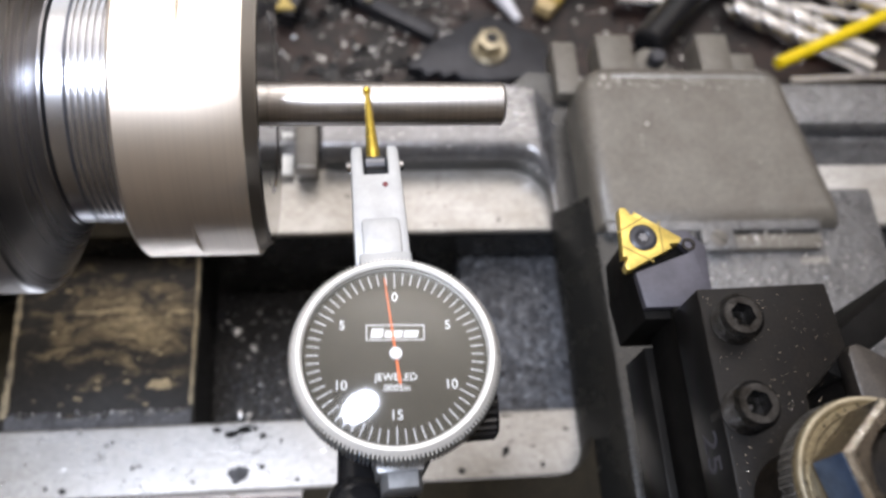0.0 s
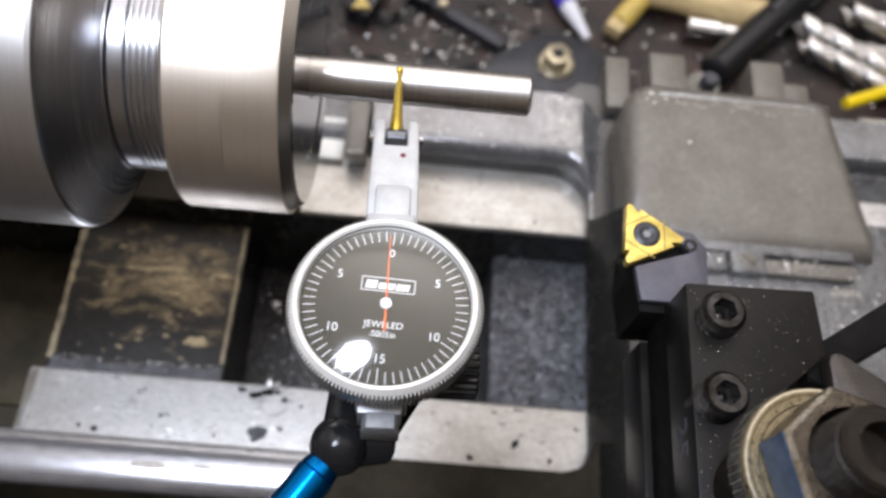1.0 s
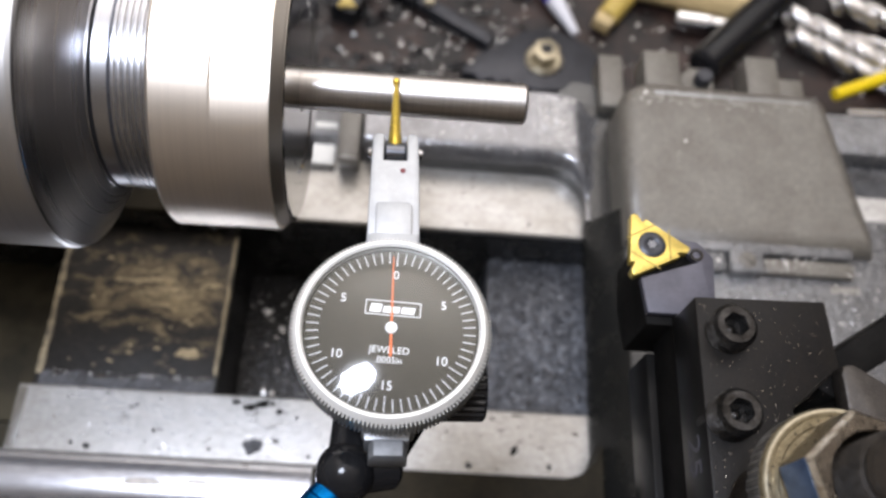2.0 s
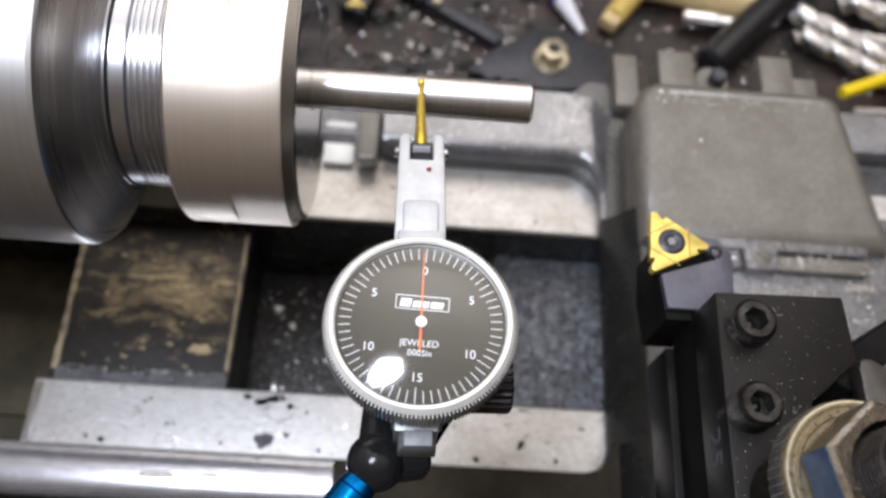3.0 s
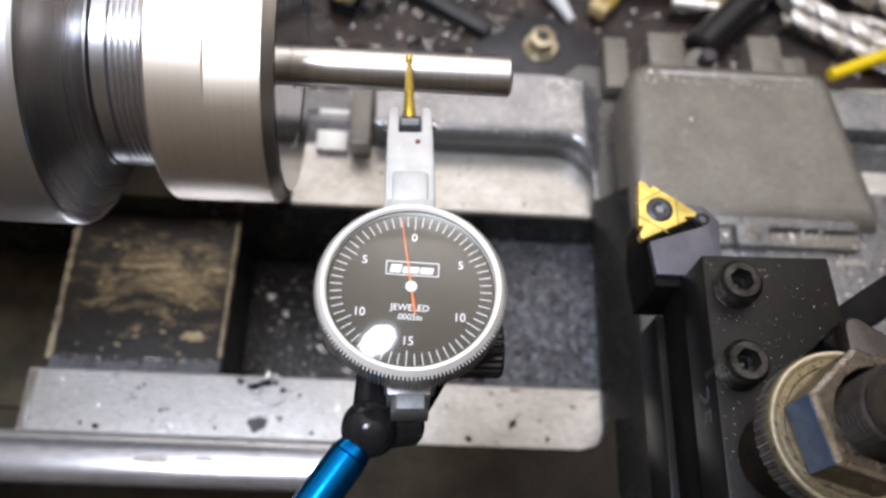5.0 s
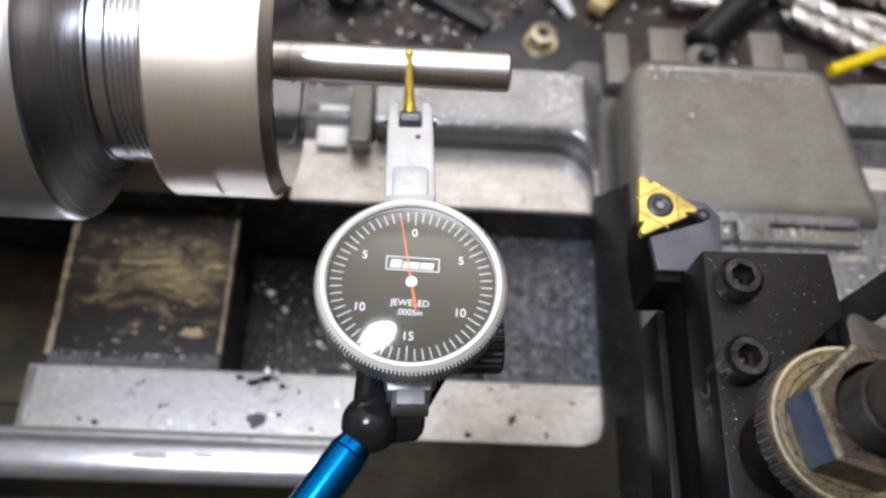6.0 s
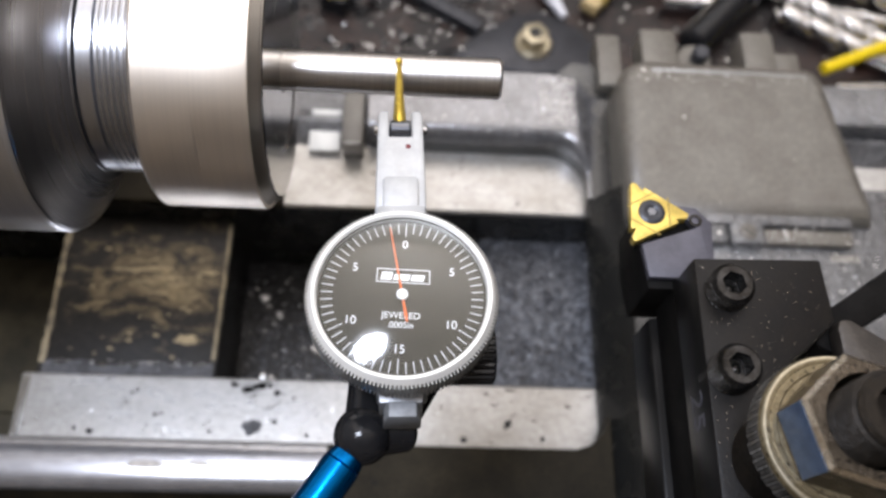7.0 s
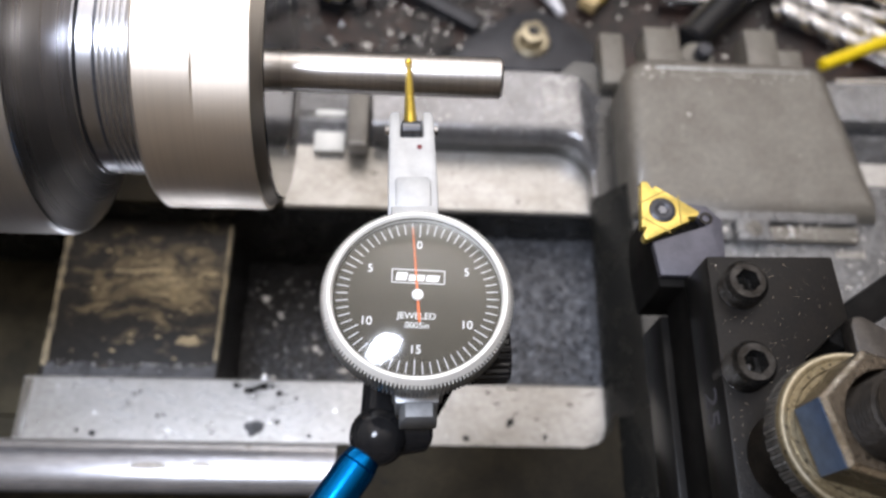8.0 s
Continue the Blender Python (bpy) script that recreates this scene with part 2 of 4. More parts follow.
M_DRILL = material("bright_drill_steel", (0.72, 0.70, 0.68), 0.20, 1.0, 0.25, 60, 700, 0.08)
M_WALL = material("workshop_wall_paint", (0.50, 0.47, 0.42), 0.8, 0.0, 0.15, 2, 40, 0.1)
# two tones for unseen walls, chosen for what the metal reflects
M_SHADE = material("dark_reflection_wall", (0.10, 0.085, 0.07), 0.8, 0.0, 0.15, 2, 40, 0.1)
M_BROWN = material("brown_reflection_wall", (0.19, 0.152, 0.108), 0.8, 0.0, 0.15, 2, 40, 0.1)
M_CEIL = material("workshop_ceiling_paint", (0.68, 0.59, 0.49), 0.8, 0.0, 0.1, 2, 40, 0.1)
M_FLOOR = material("concrete_floor", (0.18, 0.17, 0.16), 0.7, 0.0, 0.2, 4, 60, 0.2)

M_GLASS = bpy.data.materials.new("dial_crystal")
M_GLASS.use_nodes = True
gn, gl = M_GLASS.node_tree.nodes, M_GLASS.node_tree.links
gn.remove(gn["Principled BSDF"])
g_clear, g_gloss, g_mix, g_fres = gn.new("ShaderNodeBsdfTransparent"), gn.new("ShaderNodeBsdfGlossy"), gn.new("ShaderNodeMixShader"), gn.new("ShaderNodeFresnel")
g_gloss.inputs["Roughness"].default_value, g_fres.inputs["IOR"].default_value = 0.10, 1.37
gl.new(g_fres.outputs[0], g_mix.inputs[0])
gl.new(g_clear.outputs[0], g_mix.inputs[1])
gl.new(g_gloss.outputs[0], g_mix.inputs[2])
gl.new(g_mix.outputs[0], gn["Material Output"].inputs[0])


# ---- builders: meshes are drawn in millimetres ----
def thing(name, at, turn=(0, 0, 0), label="", category="", group="", kind=""):
    ob = new(name)
    ob.empty_display_size = 0.01
    ob.matrix_world = pose(at[0] * MM, at[1] * MM, at[2] * MM, *turn)
    return tagged(ob, label, category, group, kind)


def part(name, bm, mat, parent=None, label="", sharp=32.0, at=None):
    bmesh.ops.recalc_face_normals(bm, faces=bm.faces)
    bmesh.ops.scale(bm, vec=(MM, MM, MM), verts=bm.verts)
    me = bpy.data.meshes.new(name)
    bm.to_mesh(me)
    bm.free()
    for p in me.polygons:
        p.use_smooth = True
    me.set_sharp_from_angle(angle=radians(sharp))
    me.materials.append(mat)
    ob = new(name, me)
    ob.parent = parent
    if at:
        ob.matrix_basis = at
    if label:
        ob["label"] = label
    return ob


def box(bm, x0, x1, y0, y1, z0, z1, bevel=0.0, segments=2):
    g = bmesh.ops.create_cube(bm, size=1.0)
    vs = g["verts"]
    for v in vs:
        v.co = Vector(((x0 + x1) / 2 + v.co.x * (x1 - x0), (y0 + y1) / 2 + v.co.y * (y1 - y0), (z0 + z1) / 2 + v.co.z * (z1 - z0)))
    if bevel:
        es = list({e for v in vs for e in v.link_edges})
        bmesh.ops.bevel(bm, geom=es, offset=bevel, segments=segments, affect="EDGES", profile=0.5)
    return bm


def prism(bm, poly, z0, z1, bevel=0.0, axis="Z", segments=2):
    """A polygon in plan drawn out from z0 to z1; axis X: polygon in (y, z) drawn along x."""
    def at(p, h):
        return (p[0], p[1], h) if axis == "Z" else (h, p[0], p[1]) if axis == "X" else (p[0], h, p[1])
    a = [bm.verts.new(at(p, z0)) for p in poly]
    b = [bm.verts.new(at(p, z1)) for p in poly]
    faces = [bm.faces.new(a), bm.faces.new(b)]
    for i in range(len(poly)):
        j = (i + 1) % len(poly)
        faces.append(bm.faces.new((a[i], a[j], b[j], b[i])))
    bmesh.ops.recalc_face_normals(bm, faces=faces)
    if bevel:
        es = list({e for f in faces for e in f.edges})
        bmesh.ops.bevel(bm, geom=es, offset=bevel, segments=segments, affect="EDGES", profile=0.5)
    return bm


def domed(bm, plan, z0, z1, r, steps=7):
    """A plan drawn out from z0 to z1, its upper edge rounded with radius r."""
    p = [Vector(q) for q in plan]
    n = len(p)
    if sum(p[i].x * p[(i + 1) % n].y - p[(i + 1) % n].x * p[i].y for i in range(n)) < 0:
        p.reverse()

    def inset(d):
        out = []
        for i in range(n):
            a, c = (p[i] - p[i - 1]).normalized(), (p[(i + 1) % n] - p[i]).normalized()
            na, nc = Vector((-a.y, a.x)), Vector((-c.y, c.x))
            out.append(p[i] + (na + nc) * (d / max(1.0 + na.dot(nc), 0.4)))
        return out
    levels = [(0.0, z0)] + [(r * (1 - math.cos(k * math.pi / 2 / steps)), z1 - r + r * math.sin(k * math.pi / 2 / steps)) for k in range(steps + 1)]
    rings = [[bm.verts.new((q.x, q.y, h)) for q in inset(d)] for d, h in levels]
    for a, c in zip(rings, rings[1:]):
        for i in range(n):
            bm.faces.new((a[i], a[(i + 1) % n], c[(i + 1) % n], c[i]))
    bm.faces.new(rings[-1]), bm.faces.new(rings[0][::-1])
    return bm


def turned(bm, profile, seg=64, m=None):
    """A profile of (height, radius) turned round the z axis, then laid by m. Radius 0 closes it."""
    m = m or Matrix()
    rings = []
    for h, r in profile:
        if r <= 1e-6:
            rings.append([bm.verts.new(m @ Vector((0, 0, h)))])
        else:
            rings.append([bm.verts.new(m @ Vector((r * math.cos(2 * math.pi * k / seg), r * math.sin(2 * math.pi * k / seg), h))) for k in range(seg)])
    for a, b in zip(rings, rings[1:]):
        for k in range(seg):
            j = (k + 1) % seg
            if len(a) == 1 and len(b) == 1:
                continue
            if len(a) == 1:
                bm.faces.new((a[0], b[j], b[k]))
            elif len(b) == 1:
                bm.faces.new((a[k], a[j], b[0]))
            else:
                bm.faces.new((a[k], a[j], b[j], b[k]))
    return rings


def along(p0, p1):
    """A frame at p0 whose z axis runs to p1, and the length between them."""
    v = Vector(p1) - Vector(p0)
    return Matrix.Translation(p0) @ v.to_track_quat("Z", "Y").to_matrix().to_4x4(), v.length


def rod(bm, p0, p1, r0, r1=None, seg=32, round_end=0.0):
    m, n = along(p0, p1)
    r1 = r0 if r1 is None else r1
    c = round_end
    prof = [(0, 0), (0, r0 - c), (c, r0), (n - c, r1), (n, r1 - c), (n, 0)] if c else [(0, 0), (0, r0), (n, r1), (n, 0)]
    turned(bm, prof, seg, m)
    return bm


def ball(bm, centre, r, seg=24):
    prof = [(-r * math.cos(a * math.pi / 14), r * math.sin(a * math.pi / 14) if 0 < a < 14 else 0) for a in range(15)]
    turned(bm, prof, seg, Matrix.Translation(centre))
    return bm


def ngon(n, r, phase=0.0, cx=0.0, cy=0.0):
    return [(cx + r * math.cos(2 * math.pi * k / n + phase), cy + r * math.sin(2 * math.pi * k / n + phase)) for k in range(n)]


def lettering(text, size, mat, parent, x, y, z, name="numeral", turn=0.0, m=None, thick=0.03):
    """Raised print, centred at x, y; size is the letters' height in millimetres."""
    cu = bpy.data.curves.new(name, "FONT")
    cu.body, cu.size, cu.align_x, cu.align_y, cu.extrude = text, size * MM * 1.42, "CENTER", "CENTER", thick * MM
    tmp = bpy.data.objects.new(name, cu)
    me = bpy.data.meshes.new_from_object(tmp)
    bpy.data.objects.remove(tmp)
    me.materials.clear()
    me.materials.append(mat)
    ob = new(name, me)
    ob.parent = parent
    ob.matrix_basis = m if m else pose(x * MM, y * MM, z * MM, 0, 0, turn)
    return ob


# ---- the workshop round the machine ----
def structure(name, x0, x1, y0, y1, z0, z1, mat, label, category):
    ob = part(name, box(bmesh.new(), x0, x1, y0, y1, z0, z1), mat)
    return tagged(ob, label, category, kind="structure")


structure("floor", -1700, 1900, -1500, 1600, -1050, -1000, M_FLOOR, "bare grey concrete workshop floor", "floor")
structure("ceiling", -1700, 1900, -1500, 1600, 1500, 1550, M_CEIL, "cream painted workshop ceiling", "ceiling")
structure("wall_north", -1700, 1900, 1600, 1650, -1050, 1550, M_WALL, "plain beige workshop wall behind the lathe", "wall")
# unseen wall, browned so that the nut's lower side reflects dark
structure("wall_south", -1700, 1900, -1550, -1500, -1050, 1550, M_BROWN, "unseen brown wall, added to darken reflections", "wall")
structure("wall_west", -1750, -1700, -1500, 1600, -1050, 1550, M_WALL, "plain beige workshop wall", "wall")
# unseen wall, kept dark for the shoulder's reflection
structure("wall_east", 1900, 1950, -1500, 1600, -1050, 1550, M_SHADE, "unseen dark brown wall, added to darken reflections", "wall")
structure("chip_tray", -700, 1000, -320, 760, -1000, -165, M_TRAY, "dark brown oily chip tray under the lathe", "tray")


# ---- the bed ----
def lathe_bed():
    t = thing("lathe_bed", (0, 0, -165), label="ground steel lathe bed with oily dark pockets and worn ways", category="lathe bed")
    up = 165.0                                   # the ways stand this far over the tray

    def sec(name, poly, x0, x1, mat, label="", bevel=0.0):
        return part(name, prism(bmesh.new(), [(y, z + up) for y, z in poly], x0, x1, bevel, "X"), mat, t, label)

    sec("front_way", [(-69.4, -165), (-41, -165), (-43, -6), (-44.3, 2.2), (-45.2, 3), (-69.4, 3)], -174, 420, M_WAY, "flat ground way with oil spots")
    sec("front_vee_way", [(-69.5, -165), (-69.5, 3), (-70.0, 3.3), (-71.3, 4.3), (-73.0, 4.95), (-76.0, 5.15), (-79.0, 5.1), (-82.0, 4.85), (-84.5, 4.4), (-86.6, 3.7), (-88.0, 2.6), (-89.0, 0.6), (-89.0, -165)], -420, 420, M_VEE, "bright polished vee way")
    # same steel as the vee; the flank's dark reflection is coloured in
    sec("front_flank", [(-89.1, 0.2), (-94, -12), (-112, -14), (-112, -165), (-89.1, -165)], -420, 420, M_FRONT, "front flank of the bed, its dark reflection put into the colour")
    sec("front_gap_wall", [(-74.5, -165), (-47, -165), (-47, -62), (-74.5, -62)], -420, -174.4, M_OLIVE)
    rear = [(34.6, 2), (35.4, 3), (66, 3), (66, -165), (33, -165), (34.4, -8)]
    sec("rear_way", rear, -78, 420, M_WAY, "flat ground rear way")
    # rear way continued; the chuck's shadow on it is put into the dull brown
    sec("rear_way_chuck_shade", [(y, z - 0.6 if z > 0 else z) for y, z in rear], -420, -78.1, M_FRONT, "rear way below the chuck, its shade coloured dull brown")
    # thin black skin: the shade under the rear way, put into the wall's colour
    sec("pocket_wall", [(32.6, -165), (29.8, -165), (33.2, -6.5), (34.2, 1.2), (34.3, 0.2), (33.6, -8)], -420, 420, M_DARK, "rear way's inner wall, coloured black for its shade")
    sec("rear_vee_way", [(66.2, 3), (75, 10.5), (76.5, 10.5), (86, 2), (98, 0), (98, -165), (66.2, -165)], -420, 420, M_WING)
    # sides of the web coloured near-black, apart from its rusty top
    part("web_body", box(bmesh.new(), -175.6, -102.4, -41, 33, up - 90, up - 14.1), M_PIT, t)
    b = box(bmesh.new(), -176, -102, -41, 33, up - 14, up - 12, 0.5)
    part("bed_web", b, M_RUST, t, "rusty brown web with scraped pale patches and painted chuck shade")
    rg = random.Random(21)
    for x, wide, lo in ((-174.2, 1.5, -36), (-103.2, 0.9, -33)):          # pale scraped edges, chipped unevenly
        side = [(x + wide * rg.uniform(0.35, 1.2), lo + (31 - lo) * k / 22) for k in range(23)]
        back = [(x - wide * rg.uniform(0.35, 1.0), lo + (31 - lo) * k / 22) for k in range(22, -1, -1)]
        part("web_rim", prism(bmesh.new(), side + back, up - 12.5, up - 11.5), M_RIM, t, "pale scraped edge")

    def blot(x, y, r, flat=1.0, n=14):
        """An uneven spot in plan."""
        w = [rg.uniform(0.6, 1.25) for _ in range(n)]
        w = [(w[k - 1] + w[k] * 2 + w[(k + 1) % n]) / 4 for k in range(n)]
        return [(x + r * w[k] * math.cos(2 * math.pi * k / n), y + r * flat * w[k] * math.sin(2 * math.pi * k / n)) for k in range(n)]

    edge = [(-173.6, -40.8), (-103.0, -40.8)] + [(-103.0 - 70.6 * k / 24, -35.4 + rg.uniform(-2.0, 1.6)) for k in range(25)]
    part("grime_strip", prism(bmesh.new(), edge, up - 12.4, up - 11.7), M_GRIME, t, "bluish grey grime along the web's edge")
    for x, y, r, flat in ((-144, 7.5, 9, 0.10), (-131, 8.5, 8, 0.14), (-128, 4.0, 7, 0.22), (-136, 2.0, 6, 0.16), (-122, 1.0, 5, 0.3), (-110, 7.0, 5, 0.2), (-131, -3.0, 5, 0.25), (-117, -4.5, 4, 0.3), (-116, -24, 6, 0.4)):
        part("crust", prism(bmesh.new(), blot(x, y, r, flat, 26), up - 12.3, up - 11.9), M_CRUST, t, "smeared tan crust")
    for k in range(37):                              # dried crusts, thickest about the middle
        x, y = rg.gauss(-128, 15), rg.gauss(2, 10)
        if k > 26:
            x, y = rg.uniform(-171, -107), rg.uniform(-34, -20)
        if -171 < x < -106 and -34 < y < 29:
            part("crust", prism(bmesh.new(), blot(x, y, rg.uniform(0.5, 1.7), 0.5), up - 12.3, up - 11.85 + rg.uniform(0, 0.1)), M_CRUST, t)
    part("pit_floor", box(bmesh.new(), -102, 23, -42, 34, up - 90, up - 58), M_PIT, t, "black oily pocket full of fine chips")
    part("gap_floor", box(bmesh.new(), -420, -176, -46, 34, up - 120, up - 62), M_OLIVE, t)
    b = box(bmesh.new(), 10.5, 420, -42, 33, up - 90, up - 20, 2.0)
    part("bed_rib", b, M_SLAB, t, "grey rib covered with fine swarf")
    part("worn_end", box(bmesh.new(), -173.8, -170.6, -69, -45.6, up + 2.6, up + 3.06, 0.02), M_CAST, t, "scraped end of the way")
    for poly_x, poly_y, r in ((-66, -52, 0.8), (-120, -60, 0.9), (-128, -50, 0.7), (-36, -52, 0.8), (-98, -66, 0.8), (-73, -61.5, 1.2), (-144, -67, 1.4), (-150, -66, 0.9), (-60, -67, 1.0), (20, -60, 2.0), (34, -66, 1.2), (2, -67, 1.4)):
        rg = random.Random(int(poly_x * 10))
        pts = [(poly_x + r * rg.uniform(0.6, 1.25) * math.cos(a * math.pi / 5), poly_y + r * rg.uniform(0.6, 1.2) * math.sin(a * math.pi / 5)) for a in range(10)]
        part("oil_spot", prism(bmesh.new(), pts, up + 3.0, up + 3.12), M_PIT, t, "black grease spot")
    part("oil_spot", prism(bmesh.new(), blot(-81.9, -64.0, 4.3, 0.85, 22), up + 3.0, up + 3.5), M_GRIME, t, "dark lump of grease")
    for x, y, r, flat in ((-78.5, -47.2, 4.2, 0.35), (-84.5, -49.0, 2.6, 0.6), (-73.0, -50.0, 1.8, 0.8), (-90.0, -47.0, 2.4, 0.4)):
        part("oil_spot", prism(bmesh.new(), blot(x, y, r, flat, 18), up + 3.0, up + 3.1), M_BAR, t, "black oily swarf at the way's edge")
    part("oil_stain", prism(bmesh.new(), blot(-120, -79.5, 8.5, 0.17, 20), up + 4.8, up + 5.16), M_STAIN, t, "brown oil stain")
    part("oil_stain", prism(bmesh.new(), blot(-100, -79.0, 4.5, 0.3, 16), up + 4.8, up + 5.16), M_STAIN, t, "brown oil stain")
    for k in range(26):                              # wet beads on the front way
        x, y = rg.uniform(-172, -70), rg.choice((rg.uniform(-69, -61), rg.uniform(-66, -47)))
        part("oil_bead", ball(bmesh.new(), (x, y, up + 3.0), rg.uniform(0.25, 0.6), 10), M_DROP, t)
    return t


bed = lathe_bed()


def swarf(name, label, area, count, size, z, mat, seed):
    """Loose chips: small bent flakes lying on a surface."""
    rg = random.Random(seed)
    verts, faces = [], []
    for _ in range(count):
        x, y = rg.uniform(area[0], area[1]), rg.uniform(area[2], area[3])
        s, a, h = size * rg.uniform(0.4, 1.5), rg.uniform(0, 6.28), rg.uniform(0.1, 0.5)
        c, d = math.cos(a), math.sin(a)
        k = len(verts)
        for u, v, w in ((-1, -0.4, 0.02), (0, -0.45, h), (1, -0.3, 0.1), (1, 0.35, 0.12), (0, 0.4, h * 1.2), (-1, 0.4, 0.05)):
            verts.append(((x + s * (u * c - v * d)) * MM, (y + s * (u * d + v * c)) * MM, (z + s * w) * MM))
        faces += [(k, k + 1, k + 4, k + 5), (k + 1, k + 2, k + 3, k + 4)]
    me = bpy.data.meshes.new(name)
    me.from_pydata(verts, [], faces)
    me.materials.append(mat)
    return tagged(new(name, me), label, "swarf", kind="stuff")


swarf("metal_chips", "fine bright metal chips lying in the black pocket", (-100, 9, -40, 32), 130, 0.55, -57.9, M_SWARF, 3)
swarf("metal_chips", "coarse grey chips heaped in the black pocket", (-100, 9, -40, 4), 420, 0.9, -57.9, M_GRIME, 12)
swarf("metal_chips", "coarse grey lumps of swarf on the bed rib", (12, 80, -41, 32), 420, 1.7, -19.9, M_GRIME, 18)
swarf("metal_chips", "coarse bright chips in the black pocket", (-100, -40, -40, 25), 14, 1.6, -57.7, M_SWARF, 13)
swarf("metal_chips", "fine grey metal chips lying on the bed rib", (11, 80, -41, 33), 900, 0.8, -19.9, M_GUNMETAL, 4)
swarf("metal_chips", "bright metal chips scattered in the chip tray", (-150, 380, 120, 420), 700, 1.3, -164.9, M_SWARF, 5)
swarf("metal_chips", "heap of bright chips in the tray behind the pin", (-50, 50, 190, 300), 170, 1.0, -164.8, M_DROP, 16)
swarf("metal_chips", "black oily lumps in the tray", (-160, 60, 170, 330), 160, 6.0, -164.9, M_PLASTIC, 17)
swarf("metal_chips", "few bright chips on the rusty web", (-172, -104, -40.5, -34), 260, 0.30, -11.95, M_SWARF, 6)
swarf("metal_chips", "few bright chips on the front way", (-172, 40, -68, -46), 90, 0.45, 3.05, M_SWARF, 7)


def swarf_curl(x, y, z, turns, r, seed):
    """A thin springy ribbon of dark swarf."""
    rg = random.Random(seed)
    b = bmesh.new()
    last = None
    for k in range(int(turns * 18)):
        a = 2 * math.pi * k / 18
        rr = r * (1 + 0.25 * math.sin(a * 0.37))
        p = Vector((rr * math.cos(a), rr * 0.9 * math.sin(a) - k * 0.06, 0.6 + 0.5 * math.sin(a * 0.5) + 0.5))
        q = [b.verts.new(p + Vector((0, 0, h))) for h in (-0.45, 0.45)]
        if last:
            b.faces.new((last[0], q[0], q[1], last[1]))
        last = q
    bmesh.ops.solidify(b, geom=list(b.faces), thickness=0.9)
    ob = part("swarf_curl", b, M_BAR)
    ob.matrix_basis = pose(x * MM, y * MM, z * MM, 0, 0, rg.uniform(0, 90))
    return tagged(ob, "dark oily curl of swarf lying on the front way", "swarf curl", "swarf curls")


for k, (x, y, r, n) in enumerate(((-77.0, -50.5, 5.0, 0.8), (-84, -48.5, 2.6, 1.6), (-71.5, -47.5, 2.6, 0.7), (-89, -47.0, 2.0, 0.8))):
    swarf_curl(x, y, 3.0, n, r, k)


# ---- the spindle, collet chuck and pin: they turn together ----
def collet_chuck():
    t = thing("collet_chuck", (0, AXIS_Y, AXIS_Z), label="steel collet chuck with a threaded nose and a broad smooth nut", category="lathe chuck")
    lay = pose(0, 0, 0, 0, 90, 0)
    b = bmesh.new()
    turned(b, [(-420, 0), (-420, 45), (-112, 45), (-111.0, 44.6), (-111.0, 20)], 128, lay)
    part("spindle_nose", b, M_FLANGE, t, "polished cylindrical flange", 15)
    b = bmesh.new()
    turned(b, [(-111.2, 20), (-111.0, 44.5), (-110.4, 44.0), (-102.4, 29.0), (-101.8, 29.0), (-101.2, 27.6), (-84, 27.6), (-84, 20)], 128, lay)
    part("shoulder", b, M_SHOULDER, t, "polished coned shoulder, its dark reflection put into the colour", 15)
    b = bmesh.new()
    prof = [(-101, 20), (-101, 28.6), (-97.6, 28.6), (-97.2, 27.7)]
    x = -97.0
    while x < -86.8:
        prof += [(x, 28.4), (x + 0.35, 28.75), (x + 0.95, 28.75), (x + 1.3, 28.4)]
        x += 1.46
    prof += [(-86, 27.7), (-86, 20)]
    turned(b, prof, 128, lay)
    part("thread", b, M_NOSE, t, "bright screw thread", 20)
    b = bmesh.new()
    rings = turned(b, [(-87.0, 24), (-87.0, 36.2), (-86.1, 37.0), (-73.5, 37.0), (-73.1, 37.0), (-61.1, 37.0), (-60.5, 36.8), (-60.5, 30)], 192, lay)
    for ring in rings[4:7]:                      # four shallow spanner flats on the front half
        for v in ring:
            for k in range(4):
                d = Vector((0, math.cos(k * math.pi / 2), math.sin(k * math.pi / 2)))
                over = v.co.dot(d) - 36.2
                if over > 0:
                    v.co -= d * over
    part("nut", b, M_NUT, t, "broad smooth steel nut with milled spanner flats", 25)
    b = bmesh.new()
    turned(b, [(-60.6, 30), (-60.6, 36.0), (-58.2, 34.4), (-58.1, 33.9), (-57.9, 33.8)], 128, lay)
    part("chamfer", b, M_CHAMFER, t, "satin chamfer of the nut", 15)
    b = bmesh.new()
    turned(b, [(-59, 33.9), (-57.9, 33.8), (-57.6, 33.4), (-57.6, 22), (-58.0, 21.4), (-58.0, 20)], 128, lay)
    part("nut_face", b, M_FACE, t, "polished front face of the nut", 15)
    b = bmesh.new()
    turned(b, [(-80, 0), (-80, 20.8), (-58.6, 20.8), (-57.9, 20.2), (-57.9, 6.2), (-60, 5.6), (-80, 5.6)], 96, lay)
    part("collet", b, M_FACE, t, "polished collet face")
    b = bmesh.new()
    turned(b, [(-80, 0), (-80, 5.4), (-0.7, 5.4), (0, 4.7), (0, 0)], 96, lay)
    part("test_pin", b, M_PIN, t, "bright ground steel pin")
    return t


chuck = collet_chuck()

CARRIAGE = []


def on_carriage(ob):
    CARRIAGE.append(ob)
    return ob


# ---- the carriage ----
def arc(cx, cy, r, a0, a1, n=8):
    return [(cx + r * math.cos(radians(a0 + (a1 - a0) * k / n)), cy + r * math.sin(radians(a0 + (a1 - a0) * k / n))) for k in range(n + 1)]


